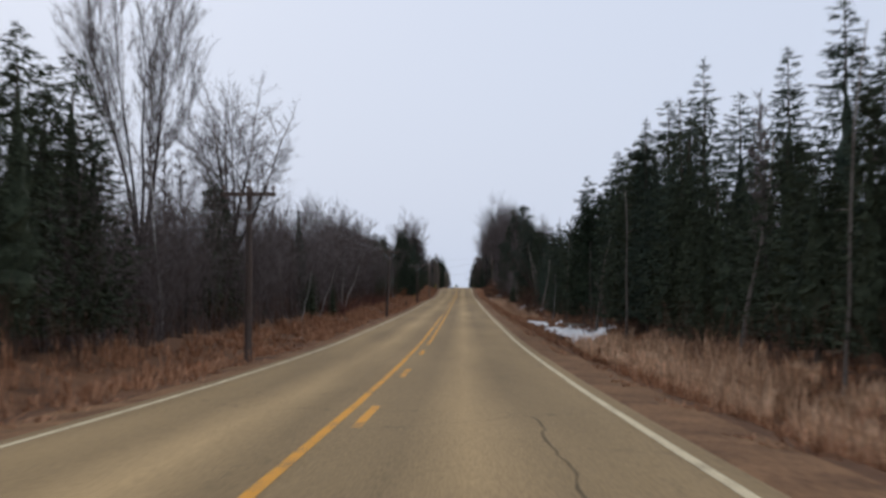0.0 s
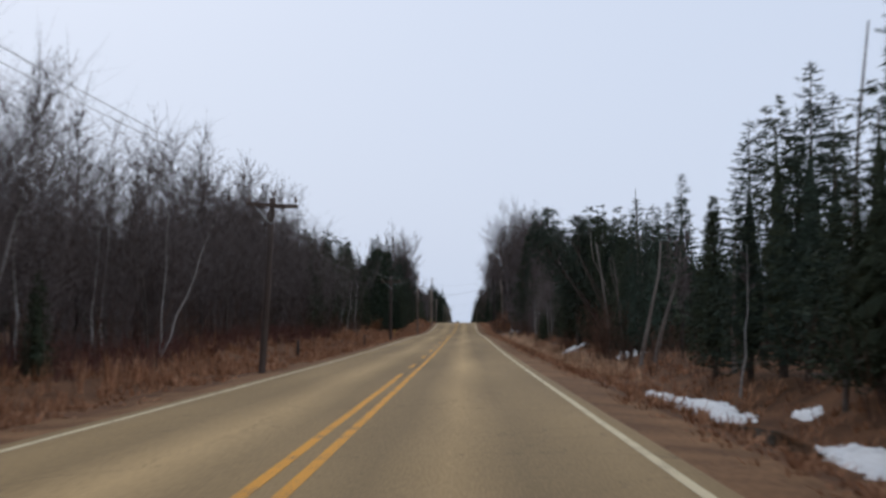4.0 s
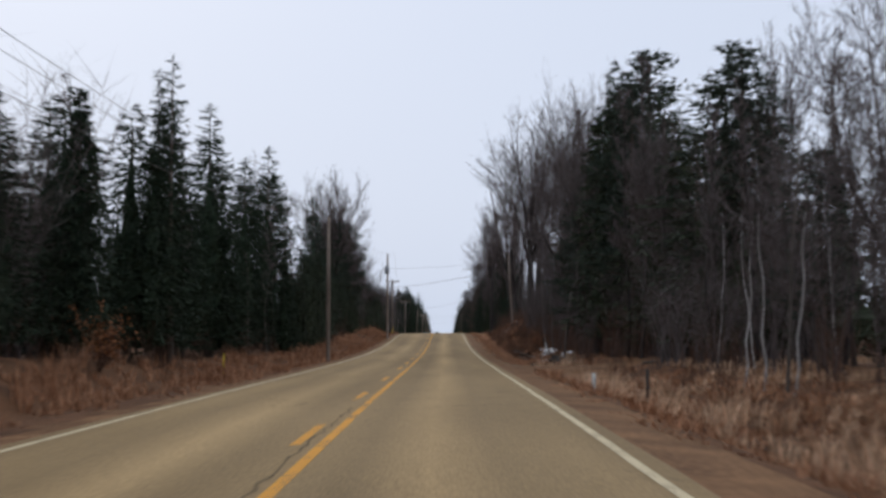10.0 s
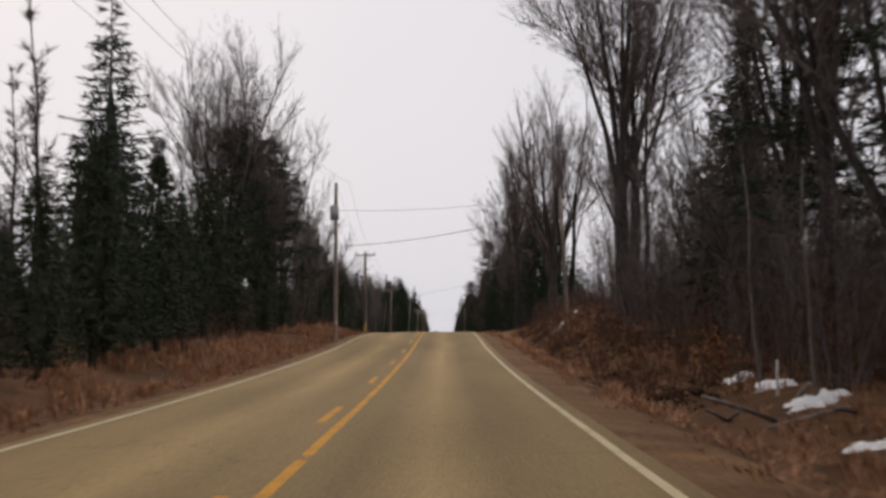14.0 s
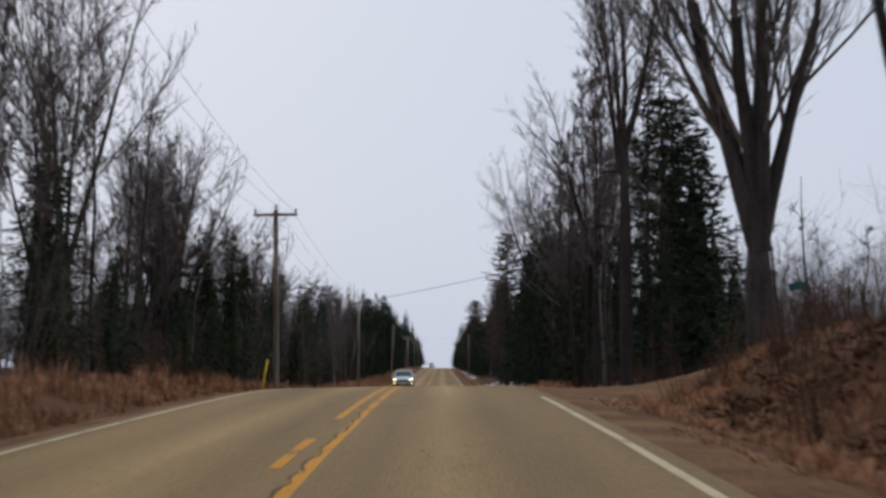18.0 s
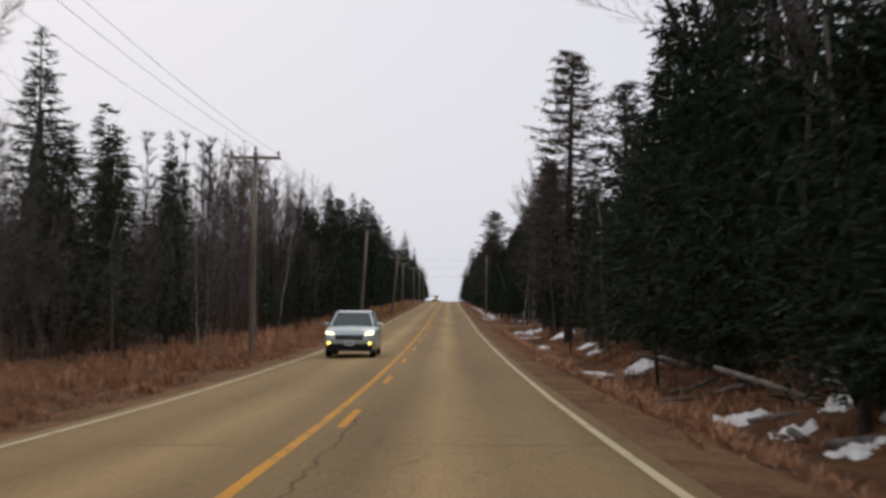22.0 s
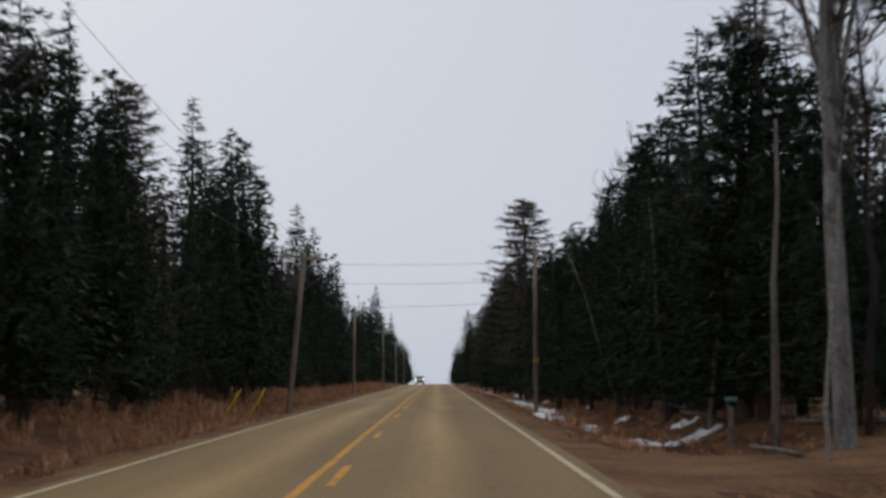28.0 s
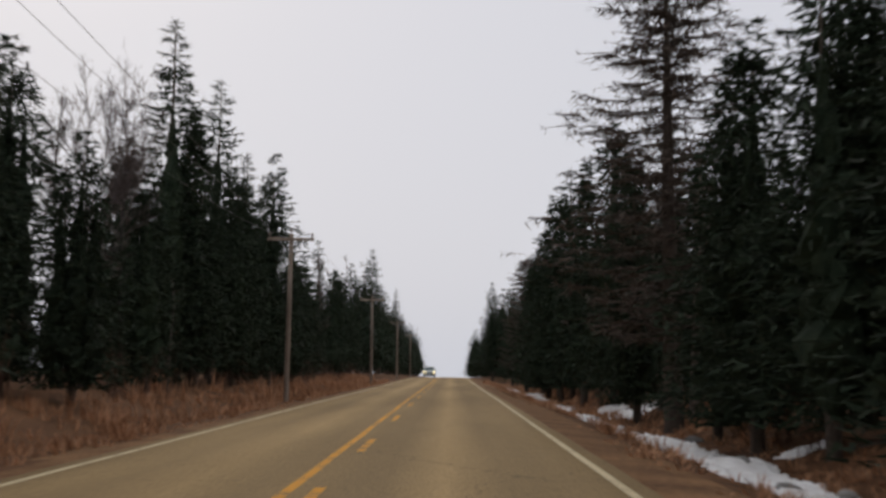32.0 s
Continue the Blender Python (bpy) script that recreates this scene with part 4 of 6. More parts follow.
big_maple(9.0, 471.3, 14.0, 0.21, 71, "stout leafless aspen with pale grey bark", 0.5, 0.5, 5, M_PALEBARK)
big_maple(9.0, 368.0, 13.0, 0.18, 25, "leafless maple with a wide twiggy crown", 0.3, 0.55, 4)
big_maple(9.2, 397.5, 19.0, 0.22, 35, "leafless maple arching its limbs over the verge", 0.4, 0.6, 5)

plant("maple", [(-11.5, 325, 14), (-12.5, 340, 13)])
plant("aspen", [(-9.5, 315, 11), (-10.5, 321, 12), (-9.8, 328, 11), (-11, 330, 12), (-9.6, 337, 10), (-10.8, 347, 10), (-9.4, 324, 9)])
plant("fir", [(-9.6, 312, 4), (-9.8, 326, 3.5), (-9.3, 341, 4.0)])
plant("spruce", [(-9.4, 353, 7.4), (-10.2, 360, 8.0)])
plant("pine", [(-9.6, 300, 12), (-10.8, 306, 12.5)])

plant("fir", [(9.6, 414, 8.5), (10.4, 417, 9.5), (9.5, 421, 8.0), (10.7, 424, 9.5), (11.6, 411, 10.5), (11.8, 420, 10.0), (10.4, 156, 7.8), (11.2, 158, 7.4), (9.6, 160, 5.2), (11.4, 163, 7.0)])
plant("spruce", [(10.4, 165, 8.0)])
plant("fir", [(9.9, 149, 9.2), (10.8, 150, 9.4), (10.3, 146, 8.0), (11.6, 147, 9.0), (9.4, 151.5, 7.5), (10.6, 135, 6.8), (11.6, 138, 7.2), (10.4, 131, 6.0), (11.9, 132, 6.8), (10.8, 139, 6.9), (9.9, 127, 5.0), (10.4, 70, 9), (10.8, 74, 9.2), (10.2, 79, 8.8)])
plant("aspen", [(-10, 350, 9.5), (-11, 372, 10), (-10.5, 379, 10), (-11.5, 386, 10.5), (-10.4, 425, 10), (-11.2, 431, 10.5), (-10.6, 437, 10.5), (-11.6, 442, 11), (-10.8, 448, 11)])
plant("aspen", [(-11.3, 422, 9.5), (-12, 428, 10.5), (-12.4, 434, 11), (-11.8, 440, 11), (-12.2, 446, 11.5), (-11.4, 452, 11.5), (-12.6, 457, 12), (-11.2, 415, 9)])

# the tall close wood south of the bank, the dark cedars past the entrance and the last dark firs
plant("fir", [(12.5, 231, 13.5), (14.0, 236.5, 13)])
plant("spruce", [(-9.5, 219, 10.9), (-9.5, 227.5, 12.3), (-9.6, 238, 11.2), (-9.6, 248, 13.2)])
plant("maple", [(10.4, 241, 15), (12.8, 247, 16), (10.8, 254, 16.5), (15.5, 254, 16)])
plant("aspen", [(11.4, 244, 15), (10.2, 249, 16), (13.4, 251, 15), (12.0, 257, 16), (14.4, 243, 15)])
plant("pine", [(11.4, 236.5, 14), (14.8, 258, 15)])
plant("fir", [(9.7, 368, 10), (9.5, 372.5, 10.2), (9.0, 402, 12.6), (9.2, 396, 12.6), (9.6, 390, 12.2), (9.9, 400, 13.6), (9.5, 384, 10.8), (9.7, 378, 10)])
plant("fir", [(9.2, 494.5, 10.6), (9.6, 499, 10.2), (9.3, 503, 9.6), (9.7, 507.5, 9.2), (9.4, 490, 10.8), (9.4, 512, 8.8)])
tree("spruce", 9.9, 480.5, 11.4, 1.25, which=1)
tree("spruce", 9.6, 485.5, 11.8, 1.2, which=4)

# white birches in front of the darker wood
for x, y, high, tilt in ((-8.8, 80.5, 4.1, 13), (-8.8, 108, 5.6, 22), (-8.8, 90.5, 4.7, 18), (-8.8, 184.5, 5.2, 5), (-8.8, 183, 4.0, -2), (-8.8, 177, 5.0, 6.6), (8.7, 175.5, 3.8, 1),
                         (8.9, 196.5, 4.5, -2), (8.9, 194, 4.3, 3), (8.7, 172, 3.5, -4), (8.9, 198.5, 4.1, 2), (-9.0, 441, 7.0, 8)):
    tree("birch", x, y, high, 1.1, (0, tilt), 2, "thin leaning white birch in front of dark woods")

# the rest of the first row, where no single tree stands out
GAPS = random.Random(5)
FIRST = list(PLANTED)
for side in (1, -1):
    y = 16.0
    while y < 640:
        y += GAPS.uniform(1.9, 3.0)
        close = [p for p in FIRST if p[0] * side > 0 and abs(p[1] - y) < 1.5 and abs(p[0]) < 11.5]
        local = [p[2] for p in FIRST if p[0] * side > 0 and abs(p[1] - y) < 10]
        if close or not local or (side > 0 and 284 < y < 352):
            continue
        high = max(4.0, 0.9 * sum(local) / len(local) * GAPS.uniform(0.85, 1.1))
        x = side * GAPS.uniform(9.6, 12.0)
        if side > 0 and 150 < y < 184:
            tree(GAPS.choice(("aspen", "birch", "fir", "aspen", "spruce")), x, y, min(high, GAPS.uniform(4.0, 6.5)))
        elif side > 0 and 120 < y < 150:
            tree(GAPS.choice(("fir", "aspen", "spruce")), x, y, min(high, GAPS.uniform(5.5, 7.5)))
        elif side > 0 and 184 < y < 286:
            tree(GAPS.choice(("aspen", "aspen", "pine", "maple", "aspen")), x + GAPS.uniform(0, 2), y, high * 1.05)
        elif side < 0 and (30 < y < 150 or 335 < y < 470):
            tree(GAPS.choice(("aspen", "aspen", "birch", "fir", "aspen")), x, y, high)
        else:
            tree(GAPS.choice(("fir", "fir", "spruce", "fir", "aspen")), x, y, high, 1.1)

# ---- the woods behind the first row: too many to count ----


def woods(name, side, seed, label):
    rnd = random.Random(seed)
    protos = {}
    for key, make in (("fir", lambda: fir_soup(rnd, 10, 2.6, 70, 2, 8, 0.7, 1.7, 280, 0.45)), ("spruce", lambda: spruce_soup(rnd, 10, 2.0, 18, 0.1, fan=7, fine=1.6, fill=170, core=0.4)), ("aspen", lambda: aspen_soup(rnd, 10, 0.085, 0.35, 6)), ("pine", lambda: pine_soup(rnd, 10, 0.35))):
        protos[key] = []
        for _ in range(3):
            t, c = make()
            tris = []
            for s, tag in ((t, 0), (c, 1)):
                v = np.array([tuple(p) for p in s.v])
                f = [tuple(q) for q in s.f]
                tris.append((v, f, tag))
            protos[key].append(tris)
    verts, faces, mats = [], [], []
    base = 0
    slot = {("fir", 0): 0, ("fir", 1): 1, ("spruce", 0): 0, ("spruce", 1): 2, ("aspen", 0): 3, ("aspen", 1): 4, ("pine", 0): 0, ("pine", 1): 2}
    y = -12.0
    while y < 940:
        for row, (near, far) in enumerate(((11.5, 15.5), (15.5, 21.0), (21.0, 28.0))):
            if row == 2 and (y > 640 or rnd.random() < (0.3 if side > 0 and 184 < y < 286 else 0.8)):
                continue
            x = side * rnd.uniform(near, far)
            local = [p[2] for p in PLANTED if p[0] * side > 0 and abs(p[1] - y) < 9]
            top = (0.78 * sum(local) / len(local)) if local else 7.0
            key = rnd.choice(("fir", "fir", "spruce", "aspen") if row < 2 else ("fir", "spruce", "fir"))
            if side > 0 and 290 < y < 352:
                key = "aspen"
                x = side * rnd.uniform(13, 26) if row < 2 else side * rnd.uniform(30, 46)
                top = 6.5
            if side > 0 and 184 < y < 286:
                key = rnd.choice(("aspen", "pine", "aspen", "fir")) if row < 2 else "fir"
                top = 0.8 * top + 2 if row < 2 else 4.5
                if row == 2:
                    x = side * rnd.uniform(27, 36)
            if side < 0 and (34 < y < 160 or 330 < y < 470) and row == 0:
                key = rnd.choice(("aspen", "aspen", "fir", "aspen"))
            if side < 0 and 298 < y < 364:
                if row:
                    continue
                key, top = "aspen", 6.0
            if side > 0 and 345 < y < 392 and row:
                key = "aspen"
            hh = min(max(top * rnd.uniform(0.75, 1.1), 4.5), 12.5) if y < 640 else rnd.uniform(8, 15)
            if y > 640:
                x = side * rnd.uniform(8.5, 14)
            yy = y + rnd.uniform(-1.5, 1.5)
            z = land(x, yy) - 0.1
            a = rnd.uniform(0, 6.283)
            s = hh / 10
            w = max(s, 0.75) * rnd.uniform(0.9, 1.35)
            m = np.array([[math.cos(a) * w, -math.sin(a) * w, 0], [math.sin(a) * w, math.cos(a) * w, 0], [0, 0, s]])
            for v, f, tag in rnd.choice(protos[key]):
                verts.append(v @ m.T + np.array((x, yy, z)))
                faces.extend([tuple(base + i for i in q) for q in f])
                # slot 5: darker needle copy painted for stands with little haze
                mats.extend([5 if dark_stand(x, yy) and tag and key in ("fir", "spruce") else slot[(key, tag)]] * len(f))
                base += len(v)
        y += 3.0 if y < 640 else 5.0
    me = mesh_of(name, np.concatenate(verts), faces, [M_BARK, M_FIR, M_SPRUCE, M_GREYBARK, M_TWIG, M_DARK_NEEDLES])
    me.polygons.foreach_set("material_index", mats)
    tagged(new(name, me), label, "forest", kind="stuff")


woods("woods_east", 1, 31, "dark mixed evergreen woods behind the roadside trees")
woods("woods_west", -1, 37, "dark mixed evergreen and bare woods behind the roadside trees")

# ---- snow left in the ditch ----
SNOW_START = ((8.2, 66, 1.1, 3.2), (7.6, 71, 0.9, 3.6), (7.5, 76.5, 0.8, 3.6), (7.3, 81.5, 0.6, 2.6), (7.2, 93, 0.6, 3.2), (6.8, 97.5, 0.4, 2.2), (7.6, 62, 0.9, 2.4), (8.2, 89, 0.3, 0.8),
              (8.6, 146, 0.9, 2.0), (9.3, 123, 1.0, 1.4), (9.6, 126, 0.6, 1.1), (11.5, 151, 1.0, 1.6), (8.8, 260.7, 0.5, 0.8), (8.9, 257.8, 0.5, 0.8), (8.6, 253.8, 0.6, 0.9), (7.9, 248.6, 0.5, 0.6), (9.5, 249, 0.5, 0.7),
              (9.2, 246.6, 0.5, 0.6), (8.3, 302.5, 0.16, 0.28), (8.0, 300.5, 0.12, 0.2), (9.2, 303.5, 0.14, 0.2))
SNOW_MIDDLE = ((6.6, 405, 0.7, 1.6), (8.5, 406.4, 0.8, 2.0), (7.6, 387.6, 0.6, 0.9), (7.7, 384.4, 0.5, 0.8), (9.0, 385, 0.5, 1.0), (7.9, 381, 0.6, 0.8), (8.5, 379.6, 0.6, 0.8), (9.1, 382.2, 0.5, 0.6), (8.9, 378.4, 0.35, 0.5),
               (10.6, 385.3, 0.8, 1.0), (7.4, 461, 0.7, 2.4), (7.9, 459, 1.1, 2.8), (7.2, 449.5, 0.8, 2.8), (8.8, 441.5, 0.8, 2.0), (8.5, 426, 0.6, 1.2), (9.2, 421.8, 0.7, 1.4), (8.3, 420.3, 0.4, 0.8), (6.8, 431, 0.4, 1.2))
SNOW_END = ((8.2, 481.4, 0.9, 0.9), (7.2, 480.8, 0.6, 0.7), (7.0, 483.4, 0.55, 0.8), (8.8, 485.4, 0.45, 0.6), (6.7, 490.3, 0.35, 0.4), (7.0, 494, 0.45, 0.6), (8.3, 494.6, 0.35, 0.5), (5.5, 495, 0.35, 2.0), (6.3, 500, 0.5, 2.4), (8.6, 507, 0.35, 0.5),
            (7.0, 511.5, 0.6, 3.2), (6.9, 517, 0.65, 4.2), (6.8, 523, 0.7, 4.6), (6.65, 530, 0.65, 4.8), (6.4, 538, 0.55, 4.0), (6.4, 546, 0.5, 3.4), (8.3, 548.5, 0.9, 2.4), (8.2, 554, 0.6, 2.0), (6.5, 562, 0.7, 5.0),
            (6.6, 578, 0.7, 7.0), (7.2, 590, 0.7, 6.0), (6.2, 602, 0.7, 9.0), (8.3, 526, 0.45, 0.9), (7.8, 516.4, 0.25, 0.35))


def in_snow(x, y):
    return any(((x - a) / c) ** 2 + ((y - b) / d) ** 2 < 0.75 for a, b, c, d in SNOW_START + SNOW_MIDDLE + SNOW_END)


def snow_patch(x, y, rx, ry, seed):
    """Thawing snow: a ragged sheet with bare spots, thick in the middle and thin at its edge."""
    nx, ny = max(16, int(rx * 2.8 / 0.07)), max(16, min(110, int(ry * 2.8 / 0.1)))
    verts, depth = [], []
    for j in range(ny + 1):
        for i in range(nx + 1):
            u, v = (2 * i / nx - 1) * 1.4, (2 * j / ny - 1) * 1.4
            px, py = x + u * rx, y + v * ry
            w = max(1.0, ry / rx * 0.6)
            d = (0.75 if ry > 1.5 else 0.5) - (u * u + v * v) + 1.0 * noise.noise(Vector((u * 1.7, v * 1.7 * w, seed))) + 0.75 * noise.noise(Vector((u * 3.9, v * 3.9 * w, seed))) + 0.5 * noise.noise(Vector((u * 8.5, v * 8.5 * w, seed)))
            if px < 4.9:
                d = -0.4
            depth.append(d)
            lump = 0.03 * noise.noise(Vector((px * 4.0, py * 4.0, 2.0)))
            verts.append((px, py, land(px, py) + min(max(0.22 * d, -0.06), 0.12 if ry > 1.5 else 0.09) + (lump if d > 0.2 else 0)))
    faces = []
    for j in range(ny):
        for i in range(nx):
            q = (j * (nx + 1) + i, j * (nx + 1) + i + 1, (j + 1) * (nx + 1) + i + 1, (j + 1) * (nx + 1) + i)
            if max(depth[k] for k in q) > 0:
                faces.append(q)
    used = sorted({k for q in faces for k in q})
    at = {k: i for i, k in enumerate(used)}
    me = mesh_of("snow_patch", [verts[k] for k in used], [tuple(at[k] for k in q) for q in faces], M_SNOW, True)
    tagged(new("snow_patch", me), "thin dirty-white old snow patch in the ditch", "snow", "snow patches")


for k, (x, y, rx, ry) in enumerate(SNOW_START + SNOW_MIDDLE + SNOW_END):
    snow_patch(x, y, rx, ry, k + 1)



def puddle(x, y, rx, ry, seed):
    """Black standing water at the bottom of the ditch."""
    n = 40
    low = min(land(x, y + ry * k / 4) for k in range(-4, 5))
    ring = []
    for j in range(n):
        a = 6.283 * j / n
        lump = 1 + 0.35 * noise.noise(Vector((math.cos(a) * 2, math.sin(a) * 2, seed)))
        ring.append((x + math.cos(a) * rx * lump, y + math.sin(a) * ry * lump, low + 0.10))
    me = mesh_of("ditch_water", ring, [tuple(range(n))], M_MUD)
    tagged(new("ditch_water", me), "still black water in the roadside ditch", "water", kind="structure")


puddle(6.3, 66.5, 0.45, 4.5, 1)
puddle(6.5, 85.5, 0.5, 3.0, 2)
puddle(8.0, 202.5, 0.7, 1.6, 3)
for k, (x, y, rx, ry) in enumerate(((7.0, 166, 0.4, 3.0), (7.1, 176, 0.45, 3.6), (7.0, 187, 0.4, 3.0))):
    puddle(x, y, rx, ry, 4 + k)

# ---- brush, grass and sedge along the verges ----


def scatter(name, side, seed, mat, count, reach, size, blades, width, flare, label, category, where=(-8, 640), keep=None, curl=0.3):
    rnd = random.Random(seed)
    s = Soup()
    for k in range(count):
        y = rnd.uniform(*where)
        x = side * rnd.uniform(*reach)
        if driveway(x, y) > 0.3:
            continue
        dens = noise.noise(Vector((x * 0.5, y * 0.25, seed)))
        if dens < -0.12 or (x > 0 and in_snow(x, y)) or (keep and not keep(x, y)):
            continue
        z = land(x, y) - 0.02
        tall = size * (0.75 + 0.9 * dens) * rnd.uniform(0.6, 1.3)
        for b in range(blades):
            a = rnd.uniform(0, 6.283)
            r0 = rnd.uniform(0, 0.16)
            p = Vector((x + math.cos(a) * r0, y + math.sin(a) * r0, z))
            d = Vector((math.cos(a) * flare * rnd.uniform(0.3, 1.2), math.sin(a) * flare * rnd.uniform(0.3, 1.2), 1))
            ln = tall * rnd.uniform(0.55, 1.1)
            mid = p + d * ln * 0.55
            tip = mid + Vector((d.x * (1 + curl * 2), d.y * (1 + curl * 2), 1 - curl * rnd.uniform(0.2, 1.8))) * ln * 0.45
            sd = Vector((-math.sin(a + 0.6), math.cos(a + 0.6), 0)) * width * rnd.uniform(0.7, 1.3)
            s.add([p - sd, p + sd, mid + sd * 0.8, mid - sd * 0.8, tip], [(0, 1, 2, 3), (3, 2, 4)])
    tagged(new(name, s.mesh(name, mat)), label, category, kind="stuff")


def brush(name, side, seed, mat, count, reach, size, label, where=(-8, 640), stems=9, thick=0.012, twigs=4):
    rnd = random.Random(seed)
    s = Soup()
    for k in range(count):
        y, x = rnd.uniform(*where), side * rnd.uniform(*reach)
        if driveway(x, y) > 0.1:
            continue
        z = land(x, y) - 0.05
        tall = size * rnd.uniform(0.5, 1.3)
        for b in range(stems):
            a = rnd.uniform(0, 6.283)
            p = Vector((x + rnd.gauss(0, 0.12), y + rnd.gauss(0, 0.12), z))
            d = Vector((math.cos(a) * rnd.uniform(0.05, 0.5), math.sin(a) * rnd.uniform(0.05, 0.5), 1))
            e = p + d * tall * rnd.uniform(0.6, 1.1)
            s.rod(p, e, thick, thick * 0.3)
            for j in range(twigs):
                q = p.lerp(e, rnd.uniform(0.35, 0.95))
                s.sliver(q, q + Vector((rnd.gauss(0, 0.3), rnd.gauss(0, 0.3), rnd.uniform(0.1, 0.5))) * tall * 0.4, thick * 0.5, rnd.uniform(0, 3))
    tagged(new(name, s.mesh(name, mat)), label, "brush", kind="stuff")


scatter("dead_grass", -1, 51, M_GRASS, 9500, (4.7, 8.4), 0.42, 9, 0.012, 0.5, "matted tan and rust-brown dead grass on the verge", "grass")
scatter("dead_grass", 1, 52, M_GRASS, 11500, (5.05, 9.0), 0.34, 9, 0.012, 0.55, "matted tan and rust-brown dead grass on the verge", "grass")
scatter("short_grass", -1, 55, M_GRASS, 4600, (4.4, 6.2), 0.15, 7, 0.012, 0.9, "low flattened brown grass at the gravel's edge", "grass")
scatter("short_grass", 1, 56, M_GRASS, 6500, (4.6, 6.4), 0.13, 7, 0.012, 0.9, "low flattened brown grass at the gravel's edge", "grass")
scatter("tall_sedge", 1, 53, M_SEDGE, 1000, (6.1, 8.8), 0.85, 16, 0.013, 0.22, "tall pale dead sedge in the ditch", "sedge", (12, 56))
scatter("tall_sedge", 1, 58, M_SEDGE, 700, (5.9, 8.2), 0.65, 14, 0.013, 0.3, "tall pale dead sedge in the ditch", "sedge", (108, 232))
scatter("tall_grass", -1, 54, M_GRASS, 2600, (6.2, 8.8), 0.75, 12, 0.012, 0.3, "tall rust-brown dead grass before the trees", "grass", (20, 640))
scatter("leaf_litter", 1, 57, M_LITTER, 9000, (5.6, 13.0), 0.15, 9, 0.022, 1.4, "dark brown dead leaves and weeds on the bank", "leaf litter", (258, 345), None, 0.8)
scatter("bank_grass", 1, 69, M_GRASS, 4600, (5.6, 13.0), 0.26, 9, 0.011, 0.6, "matted rust-brown dead grass on the bank", "grass", (262, 336))
scatter("meadow_grass", 1, 71, M_SEDGE, 1900, (6.0, 14.0), 0.28, 9, 0.012, 0.6, "pale matted dead grass beside the gravel entrance", "grass", (186, 216))
scatter("forest_edge_grass", 1, 72, M_GRASS, 5600, (7.6, 10.6), 0.24, 8, 0.011, 0.7, "low rust-brown grass and leaves at the foot of the trees", "grass")
brush("bank_brush", 1, 68, M_BRUSH, 420, (6.5, 13.0), 0.9, "leafless brown weeds on the bank", (258, 350), 7)
brush("brush_east", 1, 61, M_BRUSH, 700, (8.0, 11.5), 1.5, "tangled leafless brown brush under the trees")
brush("brush_west", -1, 62, M_BRUSH, 800, (8.0, 11.5), 1.7, "tangled leafless brown brush under the trees")
brush("thicket", -1, 65, M_TWIG, 430, (9.0, 15.0), 5.6, "dense leafless grey-brown thicket of thin stems", (32, 165), 8, 0.015, 36)
brush("thicket", -1, 66, M_TWIG, 280, (9.2, 16.0), 6.0, "dense leafless grey-brown thicket of thin stems", (372, 480), 8, 0.014, 36)
brush("thicket", 1, 67, M_TWIG, 160, (9.0, 15.0), 5.5, "dense leafless grey-brown thicket of thin stems", (165, 300), 7, 0.015, 32)
brush("thicket", -1, 73, M_TWIG, 300, (9.6, 14.0), 6.6, "dense leafless grey-brown thicket of thin stems", (96, 205), 7, 0.018, 34)
brush("thicket", 1, 74, M_TWIG, 200, (10.5, 24.0), 5.2, "dense leafless grey-brown thicket of thin stems", (192, 296), 7, 0.018, 34)
brush("thicket", 1, 75, M_TWIG, 260, (15.0, 33.0), 6.5, "dense leafless grey-brown thicket of thin stems", (336, 402), 7, 0.015, 34)
brush("thicket", -1, 76, M_TWIG, 300, (8.8, 18.0), 3.4, "low dense leafless brush under bare trees", (292, 372), 8, 0.012, 26)
brush("undergrowth", 1, 70, M_BRUSH, 420, (9.5, 22.0), 2.2, "dense brown leafless saplings under the pines", (226, 290), 9, 0.012, 14)
brush("red_brush", -1, 63, M_REDBRUSH, 260, (7.8, 9.4), 0.8, "reddish leafless dogwood stems on the verge", (92, 160), 9)
brush("tall_shrub", 1, 64, M_BRUSH, 5, (7.4, 8.0), 3.0, "brown leafless shrub by the ditch", (119.8, 121.6), 16, 0.012, 12)

# ---- utility poles and lines ----


